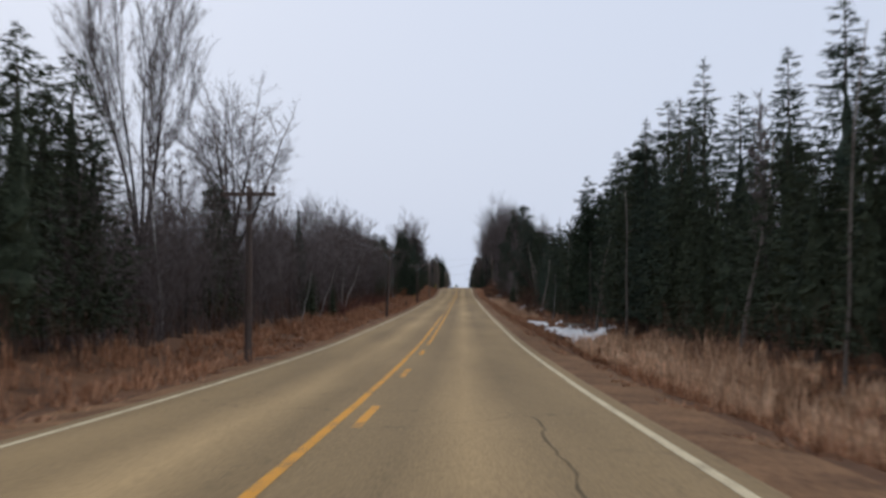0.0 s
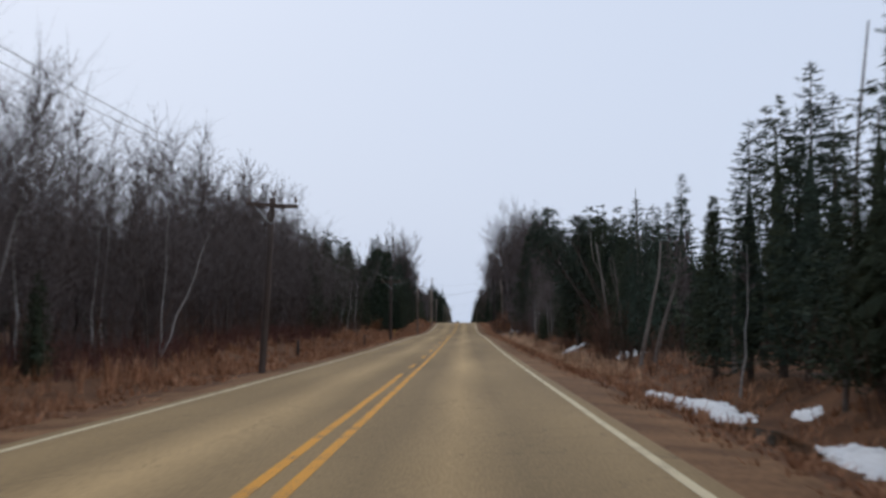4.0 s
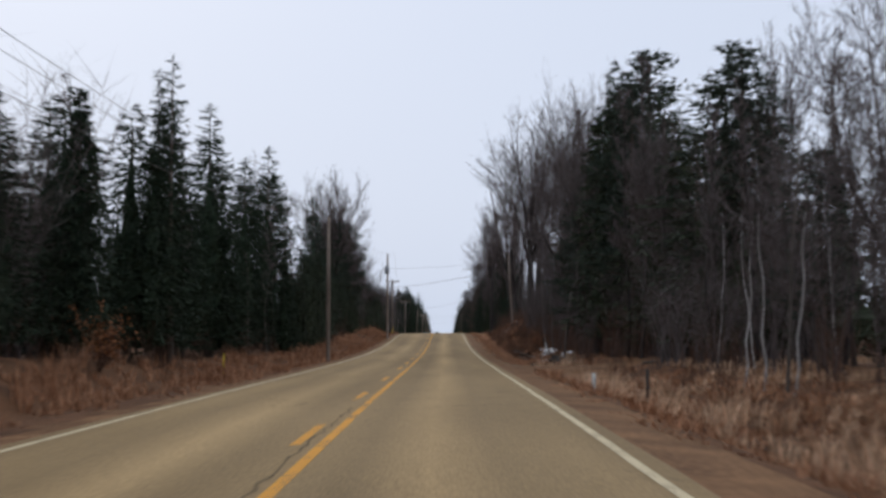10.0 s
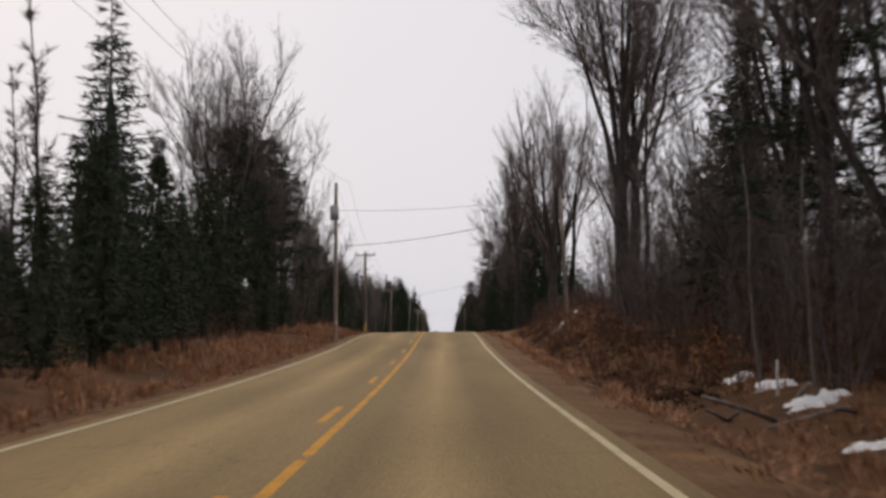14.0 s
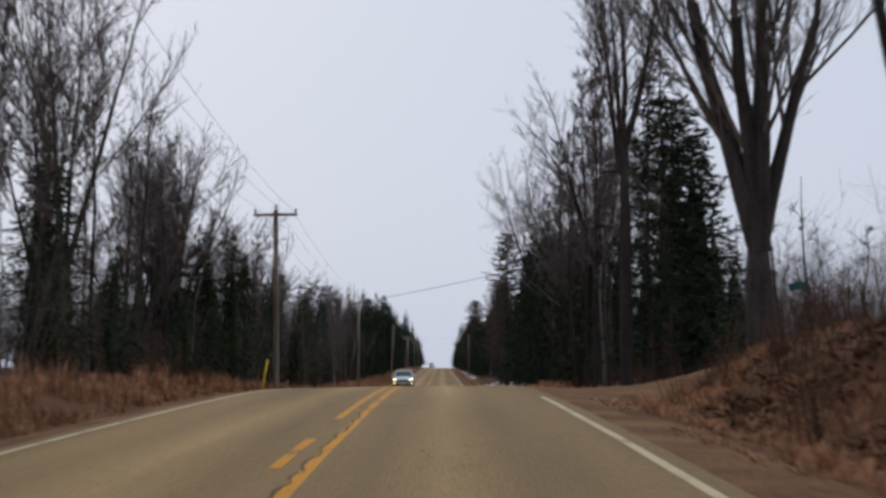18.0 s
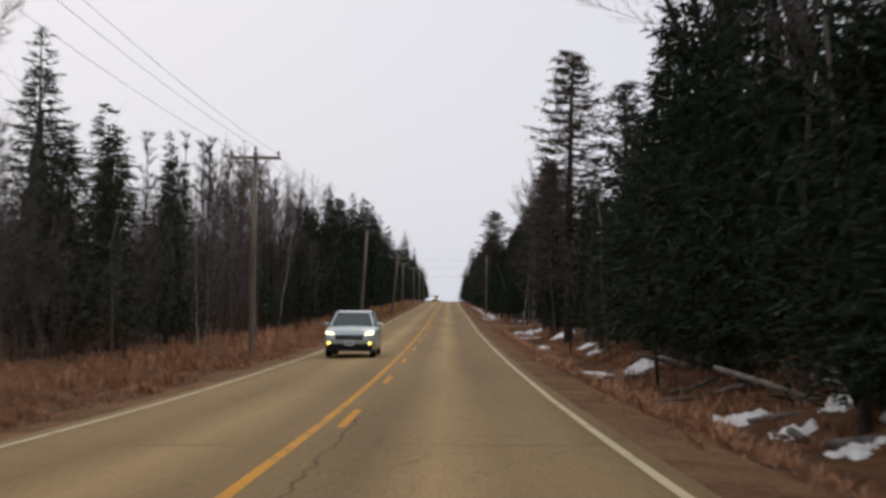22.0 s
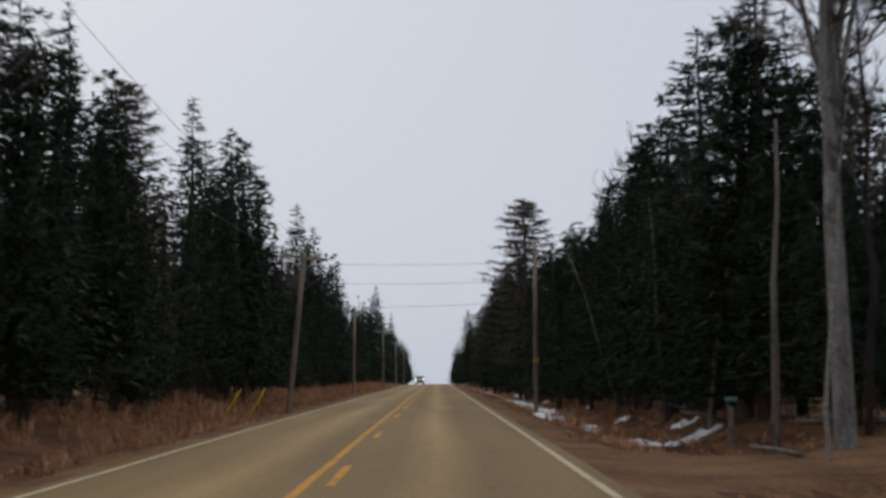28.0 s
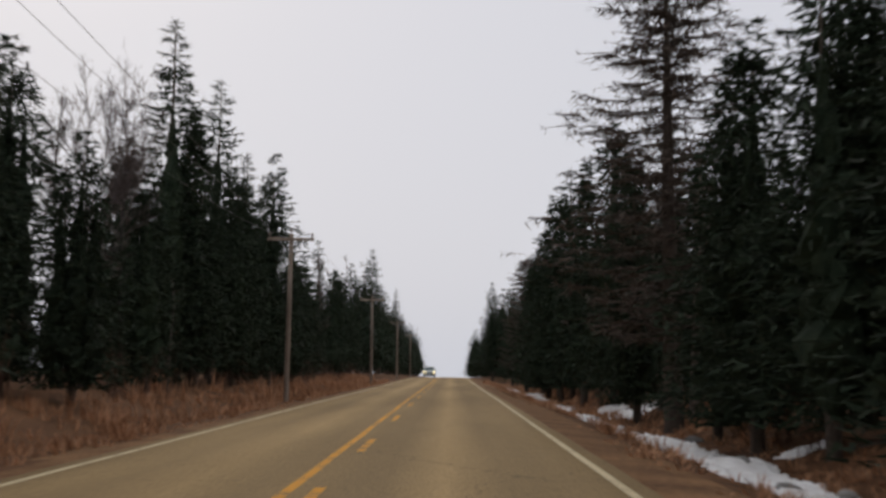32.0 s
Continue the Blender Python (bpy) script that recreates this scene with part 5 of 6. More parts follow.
def utility_pole(x, y, height, lean=0.0, arm=2.4, arm_drop=0.25, extras=(), thick=1.0, wood=M_WOOD):
    foot = tagged(new("utility_pole"), ("dark wooden utility pole with a crossarm" if wood == M_DARKWOOD else "weathered wooden utility pole with a crossarm") if arm else "weathered bare wooden utility pole", "utility pole", "utility poles along the road")
    s = Soup()
    s.tube([(0, 0, -0.4), (0, 0, height * 0.5), (0, 0, height)], [0.118 * thick, 0.104 * thick, 0.088 * thick], 10)
    child("pole", s.mesh("pole", wood, True), foot)
    if arm:
        s = Soup()
        box(s, 0, -0.13, height - arm_drop, arm, 0.10, 0.12)
        child("crossarm", s.mesh("crossarm", wood), foot)
        for side in (-1, 1):
            s = Soup()
            s.rod((side * 0.55, -0.15, height - arm_drop - 0.03), (0, -0.13, height - arm_drop - 0.6), 0.014, 0.014, 4)
            child("brace", s.mesh("brace", M_STEEL), foot)
        for px in (-arm / 2 + 0.08, 0.0, arm / 2 - 0.08):
            s = Soup()
            zz = height - arm_drop + 0.06 if px else height
            s.rod((px, -0.13 if px else 0, zz), (px, -0.13 if px else 0, zz + 0.10), 0.018, 0.018, 6)
            s.tube([(px, -0.13 if px else 0, zz + 0.08), (px, -0.13 if px else 0, zz + 0.14), (px, -0.13 if px else 0, zz + 0.22)], [0.055, 0.06, 0.03], 8)
            child("insulator", s.mesh("insulator", M_PORCELAIN, True), foot)
    if "transformer" in extras:
        s = Soup()
        s.tube([(-0.05, -0.42, height - 2.1), (-0.05, -0.42, height - 2.06), (-0.05, -0.42, height - 1.35), (-0.05, -0.42, height - 1.28)], [0.20, 0.24, 0.24, 0.18], 14)
        s.rod((-0.05, -0.42, height - 1.3), (-0.05, -0.42, height - 1.05), 0.03, 0.03, 6)
        s.rod((-0.05, -0.2, height - 1.6), (0, 0, height - 1.6), 0.03, 0.03, 6)
        child("transformer", s.mesh("transformer", M_STEEL, True), foot, "grey steel transformer can")
    if "yellow_box" in extras:
        s = Soup()
        box(s, 0, -0.16, 2.25, 0.20, 0.08, 0.26)
        holder = child("marker_box", s.mesh("marker_box", M_DARKPOST), foot, "small box strapped to the pole")
        for k in range(4):
            s = Soup()
            box(s, 0, -0.215, 2.16 + 0.062 * k, 0.27, 0.03, 0.042)
            child("slat", s.mesh("slat", M_TAN), holder, "tan yellow slat")
    if "tag" in extras:
        s = Soup()
        box(s, 0.05, -0.15, 1.1, 0.07, 0.012, 0.22)
        child("tag", s.mesh("tag", M_WHITEPOST), foot, "small white tag")
    foot.matrix_basis = pose(x, y, land(x, y), 0, lean, 0)
    return foot


POLES = [(-5.0, 37.5, 5.3, 0.5), (-4.8, 105, 5.6, 3.0), (-4.65, 173.3, 5.25, 0.3), (-4.65, 236.2, 7.8, 0), (-4.35, 300.1, 8.8, 0), (-6.05, 354.5, 8.5, -0.5),
         (-6.05, 411.5, 8.1, 0.5), (-5.0, 458, 7.4, 3.5), (-4.55, 501, 6.7, 5.5), (-5.4, 556, 7.2, 0.6), (-5.2, 611, 7.5, 0), (-5.4, 668, 7.5, 0), (-5.4, 722, 7.5, 0)]
for k, (x, y, hh, lean) in enumerate(POLES):
    utility_pole(x, y, hh, lean, 0 if k in (3, 4, 7) else 1.65 if k < 3 else 2.0, extras=("transformer", "tag") if k == 4 else (), thick=1.2 if k == 5 else 1.0, wood=M_DARKWOOD if k < 3 else M_WOOD)
utility_pole(8.75, 304, 7.4, -3.0, 0)
utility_pole(5.7, 502, 7.0, 0.5, 0, extras=("yellow_box",), thick=0.85)


def wire(a, b, sag, thick=0.0065):
    s = Soup()
    pts = []
    for k in range(19):
        u = k / 18
        p = Vector(a).lerp(Vector(b), u)
        p.z -= sag * 4 * u * (1 - u)
        pts.append(p)
    s.tube(pts, [thick] * 19, 4)
    tagged(new("power_line", s.mesh("power_line", M_WIRE)), "thin dark overhead cable between wooden poles", "cable", "overhead cables")


def top_of(k, px):
    x, y, hh, lean = POLES[k]
    return (x + math.sin(radians(lean)) * hh + px, y - 0.13, land(x, y) + hh - (0.0 if px else -0.2))


for k in range(len(POLES) - 1):
    for px in (-0.75, 0.0, 0.75):
        wire(top_of(k, px), top_of(k + 1, px), 0.75)
wire((-26, 8, 8.4), top_of(0, 0), 0.6)
wire((-4.35, 300.1, grade(300) + 7.2), (8.75, 304, grade(304) + 8.45), 0.35, 0.009)
wire((-4.35, 300.1, grade(300) + 5.2), (8.75, 304, grade(304) + 7.85), 0.5, 0.016)
wire((-6.05, 354.5, grade(354) + 3.4), (9.2, 346, grade(346) + 5.8), 0.3, 0.010)
for za, zb in ((4.3, 4.5), (5.3, 5.4), (6.1, 6.2)):
    wire((-4.4, 501, grade(501) + za), (5.7, 502, grade(502) + zb), 0.12)

# ---- posts, guards and signs ----


def marker(name, x, y, height, radius, mat, label, lean=(0, 0), cap=True):
    s = Soup()
    s.tube([(0, 0, -0.2), (0, 0, height * 0.5), (0, 0, height)], [radius, radius, radius * (0.9 if cap else 0.6)], 8)
    foot = tagged(new(name, s.mesh(name, mat, True)), label, "post")
    foot.matrix_basis = pose(x, y, land(x, y), lean[0], lean[1], 0)


marker("guy_guard", -5.95, 349, 1.5, 0.045, M_YELLOW, "yellow plastic guy-wire guard slanting from the verge", (0, 9))
marker("guy_guard", -6.65, 497, 1.35, 0.035, M_YELLOW, "yellow plastic guy-wire guard slanting from the verge", (0, 33))
marker("guy_guard", -5.65, 497, 1.35, 0.035, M_YELLOW, "yellow plastic guy-wire guard slanting from the verge", (0, 30))
marker("marker_post", -6.6, 215, 0.85, 0.022, M_YELLOW, "short yellowish marker post on the verge")
marker("delineator_post", -5.6, 120, 0.95, 0.06, M_DARKPOST, "short dark roadside post in the grass")
marker("delineator_post", -5.2, 152, 0.8, 0.05, M_DARKPOST, "short dark roadside post in the grass")
marker("delineator_post", 6.4, 197.5, 1.0, 0.04, M_DARKPOST, "thin dark roadside post in the grass")
marker("marker_stake", 8.6, 256.4, 0.75, 0.03, M_WHITEPOST, "white wooden stake in the snow-flecked bank")
marker("fence_post", 6.0, 205, 0.55, 0.06, M_WHITEPOST, "short pale weathered post by the driveway")


SIGN_X, SIGN_Y = 8.3, 477.4


def address_sign():
    foot = tagged(new("address_sign"), "small green sign on a pale post beside the driveway", "sign")
    s = Soup()
    box(s, 0, 0, 0.35, 0.10, 0.10, 1.1)
    child("post", s.mesh("post", M_LOG), foot)
    s = Soup()
    box(s, 0, -0.055, 1.08, 0.32, 0.012, 0.14)
    child("panel", s.mesh("panel", M_GREEN), foot)
    for k in range(4):
        s = Soup()
        box(s, -0.105 + 0.07 * k, -0.0645, 1.08, 0.035, 0.006, 0.07)
        child("bar", s.mesh("bar", M_SIGNBAR), foot)
    foot.matrix_basis = pose(SIGN_X, SIGN_Y, land(SIGN_X, SIGN_Y))


address_sign()


def bank_sign():
    foot = tagged(new("address_sign"), "green sign on a thin tilted steel post on the bank", "sign")
    s = Soup()
    box(s, 0, 0, 0.75, 0.05, 0.03, 2.0)
    child("post", s.mesh("post", M_DARKPOST), foot)
    s = Soup()
    box(s, -0.2, -0.03, 1.68, 0.42, 0.012, 0.2)
    child("panel", s.mesh("panel", M_GREEN), foot)
    foot.matrix_basis = pose(11.0, 329, land(11.0, 329), 0, -8, 0)


bank_sign()

# ---- stump, logs and stones on the east side ----


def log(x, y, length, radius, yaw, tilt, label="fallen grey log lying at the forest edge", mat=None):
    s = Soup()
    s.tube([(0, 0, 0), (0, length * 0.5, 0.02), (0, length, 0)], [radius, radius * 0.92, radius * 0.75], 8)
    s.f.append(tuple(range(7, -1, -1)))
    ob = tagged(new("log", s.mesh("log", mat or M_LOG, True)), label, "log", "fallen logs")
    ob.matrix_basis = pose(x, y, land(x, y) + radius * 0.6, tilt, 0, yaw)


rnd = random.Random(77)
for k in range(26):
    log(rnd.uniform(7.2, 9.2), rnd.uniform(234, 256), rnd.uniform(0.6, 1.9), rnd.uniform(0.02, 0.055), rnd.uniform(0, 360), rnd.uniform(-6, 18))
for k in range(30):
    log(rnd.uniform(7.6, 9.6), rnd.uniform(380, 404), rnd.uniform(0.7, 2.4), rnd.uniform(0.03, 0.10), rnd.uniform(0, 360), rnd.uniform(-6, 20))
for k in range(10):
    log(rnd.uniform(8.6, 10.5), rnd.uniform(30, 235), rnd.uniform(0.8, 1.8), rnd.uniform(0.04, 0.07), rnd.uniform(0, 360), rnd.uniform(0, 6))
for k in range(12):
    log(rnd.uniform(7.8, 10.0), rnd.uniform(430, 560), rnd.uniform(0.9, 2.2), rnd.uniform(0.04, 0.08), rnd.uniform(0, 360), rnd.uniform(0, 10))


def stump(x, y):
    s = Soup()
    n = 14
    for k, (r, z) in enumerate(((0.48, -0.1), (0.36, 0.14), (0.30, 0.44), (0.28, 0.60))):
        s.v.extend([Vector((math.cos(6.283 * j / n) * r * (1 + 0.18 * math.sin(j * 2.7) * (1.2 - k * 0.3)), math.sin(6.283 * j / n) * r, z + 0.03 * math.sin(j * 1.3))) for j in range(n)])
    s.f = [(k * n + j, k * n + (j + 1) % n, (k + 1) * n + (j + 1) % n, (k + 1) * n + j) for k in range(3) for j in range(n)] + [tuple(range(3 * n, 4 * n))]
    ob = tagged(new("tree_stump", s.mesh("tree_stump", M_STUMP)), "tan weathered cut tree stump beside the entrance", "stump")
    ob.matrix_basis = pose(x, y, land(x, y))


stump(8.4, 236.5)
log(9.1, 383.4, 7.2, 0.085, -3, 1.5, "long pale fallen trunk lying across broken stumps")
log(8.7, 386.0, 2.6, 0.07, 38, 12)
log(9.6, 384.0, 3.0, 0.06, -30, 14)


def pole_between(a, b, radius, label):
    """A dead pole leaning from one place to another, given from its own foot."""
    s = Soup()
    d = Vector(b) - Vector(a)
    s.tube([Vector((0, 0, 0)), d * 0.5 + Vector((0, 0, 0.04)), d], [radius, radius * 0.85, radius * 0.55], 8)
    ob = tagged(new("log", s.mesh("log", M_LOG, True)), label, "log", "fallen logs")
    ob.matrix_basis = pose(*a)


pole_between((9.4, 438.5, land(9.4, 438.5)), (9.0, 448.4, grade(448) + 1.9), 0.07, "pale broken trunk leaning in front of dark firs")
pole_between((9.0, 428.6, land(9.0, 428.6)), (9.3, 428.9, grade(428) + 1.2), 0.07, "grey snapped trunk leaning at the forest edge")
pole_between((9.24, 428.8, grade(428) + 1.0), (9.5, 428.8, grade(428) + 0.7), 0.04, "broken branch hanging from a snapped trunk")
pole_between((10.4, 377.6, land(10.4, 377.6) + 0.15), (8.6, 384.6, land(8.6, 384.6) + 0.75), 0.09, "long pale fallen trunk propped on broken stumps")


def bare_trunk(x, y, height, radius, lean, seed):
    """A dead pole of a tree in the shade, with a few stubs."""
    r = random.Random(seed)
    s = Soup()
    pts = [(r.gauss(0, 0.022) * k, r.gauss(0, 0.022) * k, -0.1 + height * k / 4) for k in range(5)]
    s.tube(pts, [radius * (1.15 - 0.2 * k) for k in range(5)], 7)
    foot = tagged(new("dead_tree"), "bare pale-grey dead trunk standing before dark evergreens", "tree", "dead trunks")
    child("trunk", s.mesh("trunk", M_DEADBARK, True), foot)
    for k in range(4):
        t = r.uniform(0.3, 0.95)
        a = r.uniform(0, 6.28)
        p = Vector(pts[int(t * 4)]).lerp(Vector(pts[min(4, int(t * 4) + 1)]), t * 4 - int(t * 4))
        s = Soup()
        s.rod(p, p + Vector((math.cos(a), math.sin(a), r.uniform(-0.2, 0.5))) * r.uniform(0.2, 0.8), 0.016, 0)
        child("branch", s.mesh("branch", M_DEADBARK), foot)
    foot.matrix_basis = pose(x, y, land(x, y), lean[0], lean[1], 0)


for k, (x, y, high, radius, tilt) in enumerate(((8.8, 64.5, 2.6, 0.15, -9), (8.6, 68, 4.0, 0.08, 8), (10.2, 139.5, 6.0, 0.05, -32), (10.4, 135, 7.0, 0.05, -17), (10.6, 133.5, 5.0, 0.06, -15), (10.8, 131, 6.0, 0.06, 1), (8.8, 113, 4.5, 0.08, 14), (8.7, 552.9, 6.5, 0.10, 0), (8.8, 545, 5.5, 0.07, -8), (8.6, 544.6, 5.0, 0.07, 7), (8.8, 539.4, 8.0, 0.14, 2),
                                               (8.8, 518.3, 7.0, 0.13, -8), (8.9, 514.9, 8.0, 0.12, 1), (9.0, 392.6, 9.0, 0.15, 1), (8.9, 404.1, 8.0, 0.07, 0), (9.0, 400.8, 8.5, 0.10, -1), (8.9, 398.3, 9.0, 0.11, 1),
                                               (9.2, 386, 10.0, 0.15, 2), (8.8, 383.6, 7.0, 0.10, -6), (8.7, 475, 7.0, 0.09, 1), (8.5, 487, 7.0, 0.08, -3), (8.8, 428, 7.5, 0.09, 2), (8.6, 418, 7.0, 0.07, -4), (8.7, 372, 8.0, 0.09, 2))):
    bare_trunk(x, y, high, radius, (0, tilt), k + 400)
for k in range(46):
    y = rnd.uniform(22, 600)
    if 262 < y < 350 or driveway(8.5, y) > 0.1:
        continue
    bare_trunk(rnd.uniform(8.3, 9.4), y, rnd.uniform(3.5, 7.5), rnd.uniform(0.035, 0.085), (rnd.uniform(-5, 5), rnd.gauss(0, 5)), k + 500)
for k in range(30):
    bare_trunk(-rnd.uniform(8.2, 9.4), rnd.uniform(22, 600), rnd.uniform(3.5, 7.0), rnd.uniform(0.03, 0.06), (rnd.uniform(-5, 5), rnd.gauss(0, 5)), k + 600)


def stone(x, y, r, seed, mat, label, group):
    bm = bmesh.new()
    bmesh.ops.create_icosphere(bm, subdivisions=2, radius=r)
    for p in bm.verts:
        p.co *= 1 + 0.28 * noise.noise(p.co / r + Vector((seed, 0, 0)))
        p.co.z *= 0.6
    me = bpy.data.meshes.new("stone")
    bm.to_mesh(me)
    bm.free()
    me.materials.append(mat)
    tagged(new("stone", me), label, "stone", group).matrix_basis = pose(x, y, land(x, y) + r * 0.2, 0, 0, seed * 40)


for k in range(16):
    stone(rnd.uniform(6.6, 9.5), rnd.uniform(270, 322), rnd.uniform(0.05, 0.13), k, M_STONE, "pale stone lying on the leaf-covered bank", "stones on the bank")
for k in range(10):
    stone(rnd.uniform(6.2, 8.0), rnd.uniform(505, 560), rnd.uniform(0.12, 0.25), k + 30, M_STONE, "grey stone at the ditch", "stones in the ditch")


def leafy_bush(x, y, height, seed):
    r = random.Random(seed)
    foot = tagged(new("beech_bush"), "small beech bush with rust-orange dry leaves", "bush")
    t, c = Soup(), Soup()
    for k in range(16):
        a = r.uniform(0, 6.28)
        e = Vector((math.cos(a) * r.uniform(0.2, 0.9), math.sin(a) * r.uniform(0.2, 0.9), height * r.uniform(0.5, 1)))
        t.rod((0, 0, -0.05), e, 0.015, 0.004)
        for j in range(22):
            p = e * r.uniform(0.35, 1.05) + Vector((r.gauss(0, 0.15), r.gauss(0, 0.15), 0))
            d = Vector((r.gauss(0, 1), r.gauss(0, 1), r.gauss(-0.3, 0.6))).normalized() * 0.11
            c.frond(p, p + d, 0.035, 0.01, Vector((r.uniform(-1, 1), r.uniform(-1, 1), 1)))
    child("stems", t.mesh("stems", M_BRUSH), foot)
    child("leaves", c.mesh("leaves", M_RUSTLEAF), foot)
    foot.matrix_basis = pose(x, y, land(x, y))


def root_clump(x, y, size, seed):
    """An upturned root plate: a black lump of soil with broken roots standing out of it."""
    r = random.Random(seed)
    foot = tagged(new("root_clump"), "black upturned root clump beside fallen poles", "stump")
    bm = bmesh.new()
    bmesh.ops.create_icosphere(bm, subdivisions=3, radius=size)
    for p in bm.verts:
        p.co *= 1 + 0.5 * noise.noise(p.co / size * 1.3 + Vector((seed, 0, 0))) + 0.2 * noise.noise(p.co / size * 4)
        p.co.z *= 0.75
    part("soil", bm, M_DARKPOST, foot)
    for k in range(9):
        a = r.uniform(0, 6.283)
        d = Vector((math.cos(a), math.sin(a), r.uniform(0.1, 1.0))).normalized()
        s = Soup()
        s.rod(d * size * 0.7, d * size * r.uniform(1.3, 1.9), 0.035, 0.01, 5)
        child("root", s.mesh("root", M_DARKPOST), foot)
    foot.matrix_basis = pose(x, y, land(x, y) + size * 0.4, 0, 0, 40)


root_clump(8.1, 242.6, 0.34, 3)
root_clump(6.4, 237.0, 0.16, 5)
leafy_bush(-8.0, 203, 1.9, 1)
leafy_bush(-8.4, 205, 1.5, 2)
leafy_bush(8.6, 262, 1.4, 3)

# ---- the oncoming car in the west lane ----
M_CARPAINT = plain("pale_silver_car_paint", (0.50, 0.58, 0.57), 0.25, 0.3)
M_CARGLASS = plain("tinted_car_glass", (0.03, 0.055, 0.055), 0.06)
M_CARBLACK = material("black_car_plastic", (0.012, 0.012, 0.013), (0.025, 0.025, 0.026), 8, 0.6, 0.1, 60, 0.05)
M_TYRE = material("tyre_rubber", (0.014, 0.014, 0.014), (0.03, 0.03, 0.03), 8, 0.9, 0.3, 60, 0.05)
M_RIM = plain("alloy_rim", (0.35, 0.36, 0.37), 0.35, 0.9)
M_LAMP = plain("lit_headlight", (0.9, 0.9, 0.85), 0.2, 0.0, 6.0)
M_FOG = plain("lit_fog_lamp", (0.9, 0.85, 0.6), 0.2, 0.0, 3.0)
for lit, tint in ((M_LAMP, (1.0, 0.82, 0.38, 1)), (M_FOG, (1.0, 0.72, 0.12, 1))):
    lit.node_tree.nodes["Principled BSDF"].inputs["Emission Color"].default_value = tint
M_PLATE = plain("white_plate", (0.62, 0.66, 0.70), 0.5)
M_PLATEBAR = plain("plate_bar", (0.08, 0.10, 0.2), 0.5)


def car(x, y, lamps=True, label="pale silver mid-size SUV with lit headlights on the road"):
    """Faces south, towards -y; its nose is at y = -2.35."""
    foot = tagged(new("suv"), label, "car", "cars")
    # stations along the car: y, half width low, half width at the belt, floor, belt height
    shape = ((-2.36, 0.62, 0.66, 0.42, 0.72), (-2.28, 0.80, 0.80, 0.30, 0.86), (-2.05, 0.90, 0.89, 0.26, 0.98), (-1.5, 0.93, 0.93, 0.25, 1.06), (-0.95, 0.94, 0.93, 0.25, 1.10),
             (0.2, 0.94, 0.93, 0.25, 1.10), (1.3, 0.94, 0.92, 0.26, 1.13), (2.0, 0.92, 0.90, 0.32, 1.14), (2.32, 0.84, 0.82, 0.42, 1.12), (2.38, 0.74, 0.74, 0.50, 1.02))
    bm = bmesh.new()
    rows = []
    for yy, lo, hi, z0, z1 in shape:
        mid = z0 + (z1 - z0) * 0.55
        half = [(lo * 0.92, z0), (lo, z0 + 0.10), (max(lo, hi) + 0.015, mid), (hi, z1 - 0.08), (hi * 0.90, z1), (hi * 0.45, z1 + 0.035), (0, z1 + 0.045)]
        pts = [(-a, b) for a, b in half] + [(a, b) for a, b in reversed(half[:-1])]
        rows.append([bm.verts.new((a, yy, b)) for a, b in pts])
    for r0, r1 in zip(rows, rows[1:]):
        for k in range(len(r0) - 1):
            bm.faces.new((r0[k], r1[k], r1[k + 1], r0[k + 1]))
        bm.faces.new((r0[-1], r1[-1], r1[0], r0[0]))
    bm.faces.new(rows[0])
    bm.faces.new(list(reversed(rows[-1])))
    bmesh.ops.recalc_face_normals(bm, faces=bm.faces)
    for f in bm.faces:
        f.smooth = True
    part("body", bm, M_CARPAINT, foot)
    # cabin: glass house with a painted roof and pillars
    low = [(-0.80, -1.02, 1.10), (0.80, -1.02, 1.10), (0.86, 0.2, 1.10), (0.86, 1.5, 1.12), (0.78, 2.22, 1.12), (-0.78, 2.22, 1.12), (-0.86, 1.5, 1.12), (-0.86, 0.2, 1.10)]
    high = [(-0.60, -0.22, 1.60), (0.60, -0.22, 1.60), (0.66, 0.35, 1.63), (0.65, 1.35, 1.63), (0.60, 1.85, 1.58), (-0.60, 1.85, 1.58), (-0.65, 1.35, 1.63), (-0.66, 0.35, 1.63)]
    for k in range(8):
        quad = [Vector(low[k]), Vector(low[(k + 1) % 8]), Vector(high[(k + 1) % 8]), Vector(high[k])]
        inward = (quad[1] - quad[0]).cross(quad[3] - quad[0]).normalized() * -0.012
        s = Soup()
        s.add(quad + [p + inward for p in quad], [(0, 1, 2, 3), (7, 6, 5, 4), (0, 4, 5, 1), (1, 5, 6, 2), (2, 6, 7, 3), (3, 7, 4, 0)])
        child("windscreen" if k in (0, 4) else "window", s.mesh("window", M_CARGLASS), foot)
    s = Soup()
    roof = [(p[0] * 1.03, p[1] - (0.03 if p[1] < 0 else -0.05), p[2] + 0.012) for p in high]
    crown_r = [(p[0] * 0.85, p[1] + (0.12 if p[1] < 0 else -0.1 if p[1] > 1.5 else 0), p[2] + 0.06) for p in high]
    s.add([Vector(p) for p in roof + crown_r], [(k, (k + 1) % 8, 8 + (k + 1) % 8, 8 + k) for k in range(8)] + [tuple(range(8, 16))])
    child("roof", s.mesh("roof", M_CARPAINT, True), foot)
    for k in (0, 1, 2, 3, 4, 5, 6, 7):
        s = Soup()
        s.rod(Vector(low[k]) * 1.0, Vector(high[k]) + Vector((0, 0, 0.02)), 0.045, 0.04, 5)
        child("pillar", s.mesh("pillar", M_CARPAINT, True), foot)
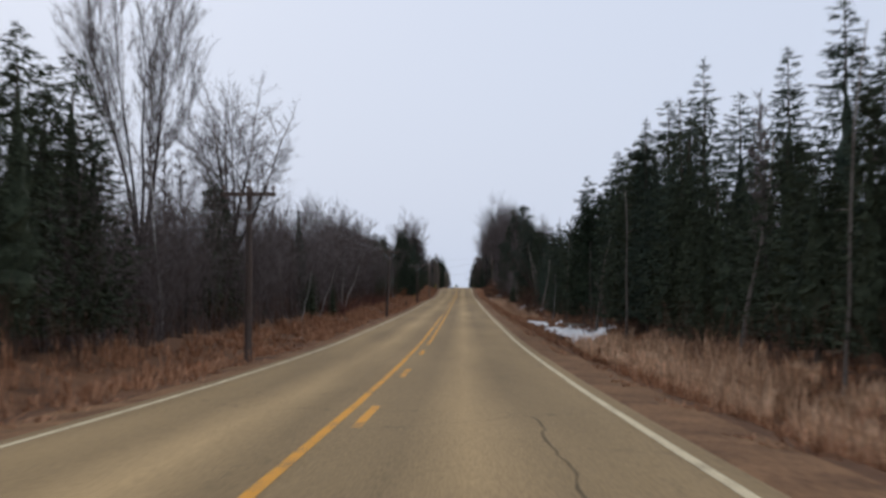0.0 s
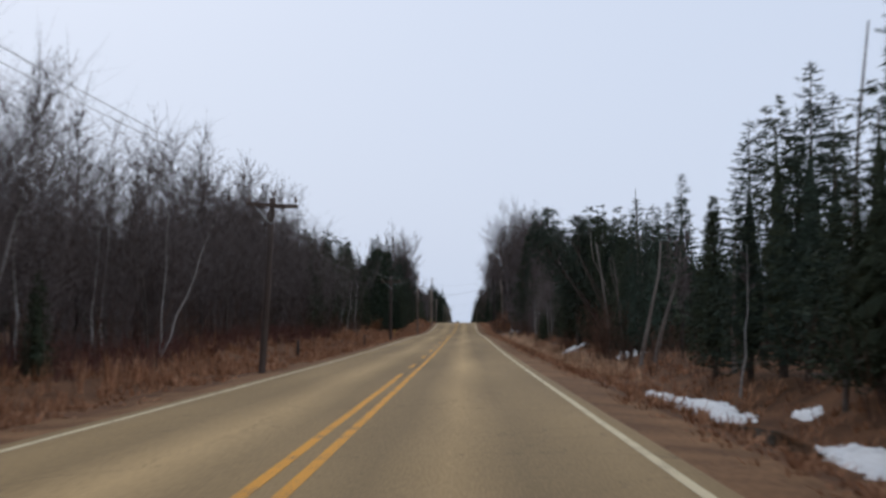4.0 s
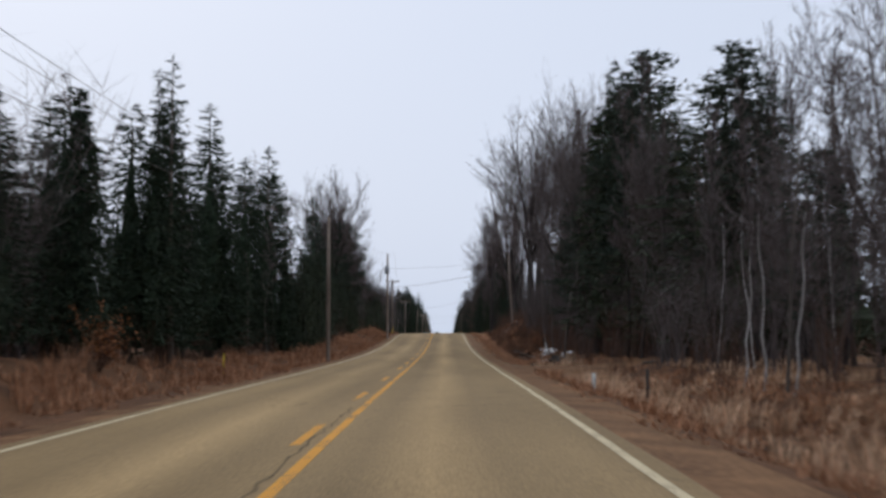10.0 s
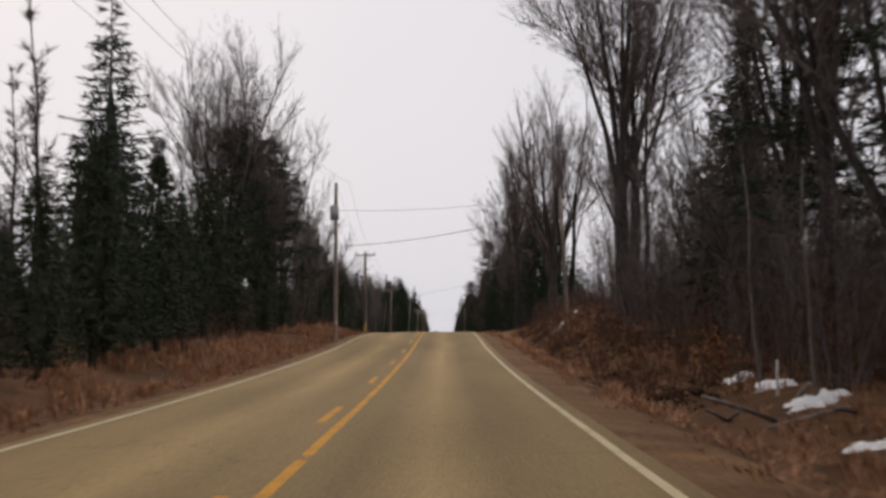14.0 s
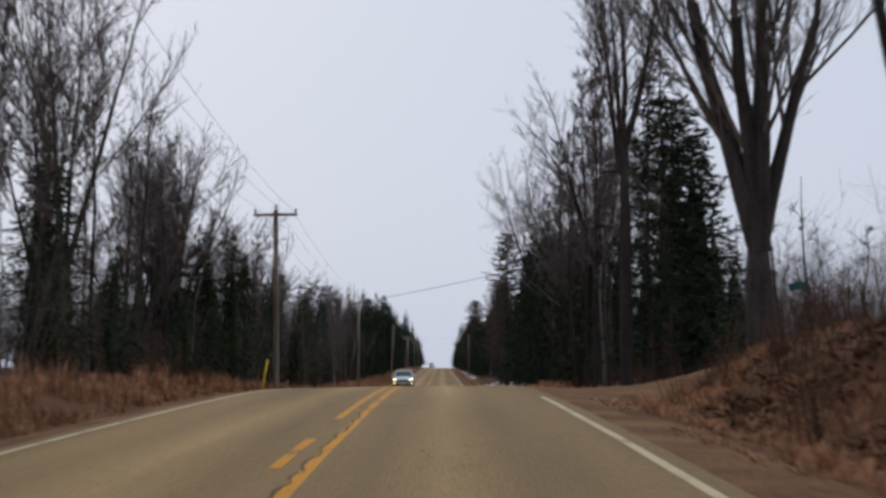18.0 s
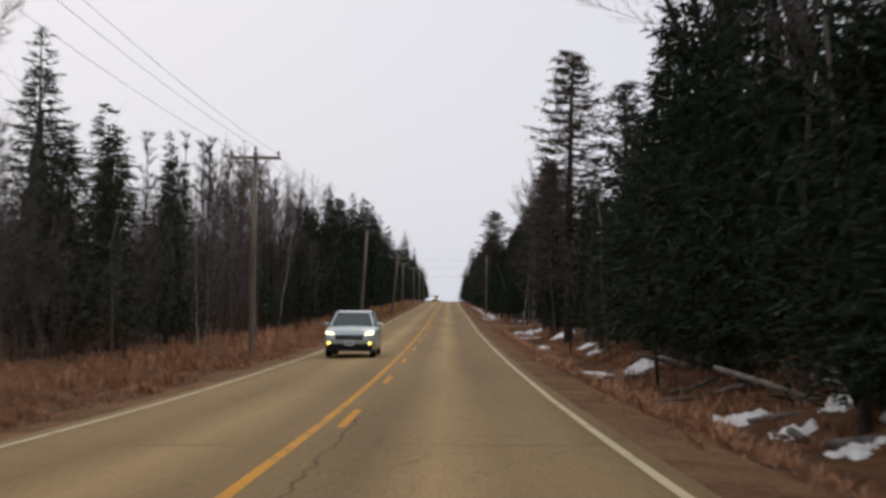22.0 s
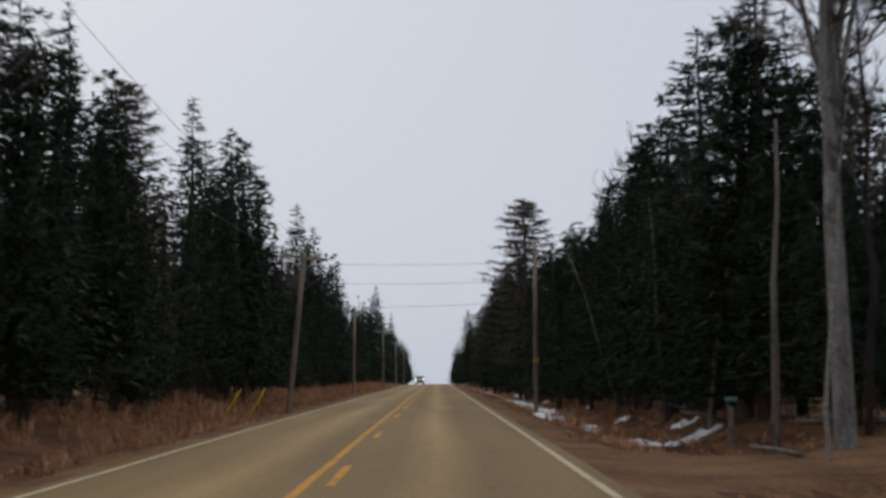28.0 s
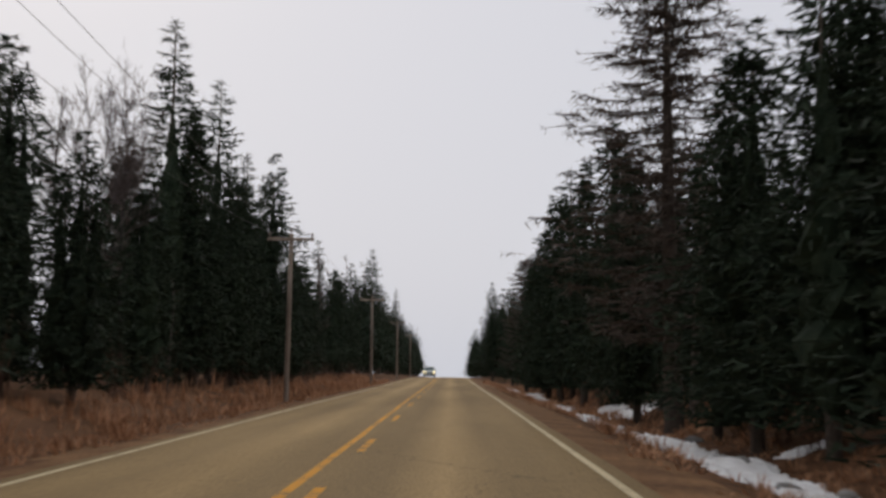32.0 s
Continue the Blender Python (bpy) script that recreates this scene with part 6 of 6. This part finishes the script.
    for side in (-1, 1):
        s = Soup()
        s.tube([(side * 0.66, -0.05, 1.68), (side * 0.68, 0.8, 1.71), (side * 0.64, 1.6, 1.68)], [0.02, 0.02, 0.02], 5)
        child("roof_rail", s.mesh("roof_rail", M_CARBLACK, True), foot)
        s = Soup()
        s.tube([(side * 0.88, -0.72, 1.15), (side * 0.97, -0.74, 1.18), (side * 1.09, -0.72, 1.18)], [0.05, 0.09, 0.06], 8)
        child("mirror", s.mesh("mirror", M_CARPAINT, True), foot)
        s = Soup()
        s.tube([(side * 0.56, -2.27, 0.84), (side * 0.72, -2.22, 0.86), (side * 0.84, -2.06, 0.89)], [0.04, 0.06, 0.035], 8)
        child("headlight", s.mesh("headlight", M_LAMP if lamps else M_CARGLASS, True), foot, "lit headlight")
        s = Soup()
        s.tube([(side * 0.70, -2.36, 0.52), (side * 0.74, -2.30, 0.52)], [0.06, 0.065], 10)
        s.f.append(tuple(range(9, -1, -1)))
        child("fog_lamp", s.mesh("fog_lamp", M_FOG, True), foot, "lit round fog lamp")
    s = Soup()
    box(s, 0, -2.35, 0.74, 0.98, 0.05, 0.16)
    child("grille", s.mesh("grille", M_CARBLACK), foot)
    for k in range(3):
        s = Soup()
        box(s, 0, -2.38, 0.69 + 0.05 * k, 0.94, 0.012, 0.012)
        child("grille_bar", s.mesh("grille_bar", M_RIM), foot)
    s = Soup()
    box(s, 0, -2.28, 0.38, 1.62, 0.18, 0.26)
    child("bumper", s.mesh("bumper", M_CARBLACK), foot, "black lower bumper")
    s = Soup()
    box(s, 0, -2.40, 0.53, 0.31, 0.015, 0.155)
    plate = child("number_plate", s.mesh("number_plate", M_PLATE), foot)
    s = Soup()
    box(s, 0, -2.412, 0.53, 0.22, 0.006, 0.06)
    child("bar", s.mesh("bar", M_PLATEBAR), plate)
    for wx in (-0.80, 0.80):
        for wy in (-1.42, 1.36):
            wheel = new("wheel")
            wheel.parent = foot
            s = Soup()
            s.tube([(wx - 0.11, wy, 0.36), (wx - 0.09, wy, 0.36), (wx + 0.09, wy, 0.36), (wx + 0.11, wy, 0.36)], [0.32, 0.36, 0.36, 0.32], 20)
            s.f.append(tuple(range(19, -1, -1)))
            child("tyre", s.mesh("tyre", M_TYRE, True), wheel)
            out_x = math.copysign(0.115, wx) + wx
            s = Soup()
            s.tube([(out_x - math.copysign(0.03, wx), wy, 0.36), (out_x, wy, 0.36)], [0.22, 0.21], 16)
            child("rim", s.mesh("rim", M_RIM), wheel)
    foot.matrix_basis = pose(x, y, grade(y) + crown(x), math.degrees(math.atan((grade(y + 1) - grade(y - 1)) / 2)), 0, 0)
    return foot


car(-1.9, 409.5)
car(-1.8, 705.0, label="far oncoming car with lit headlights")
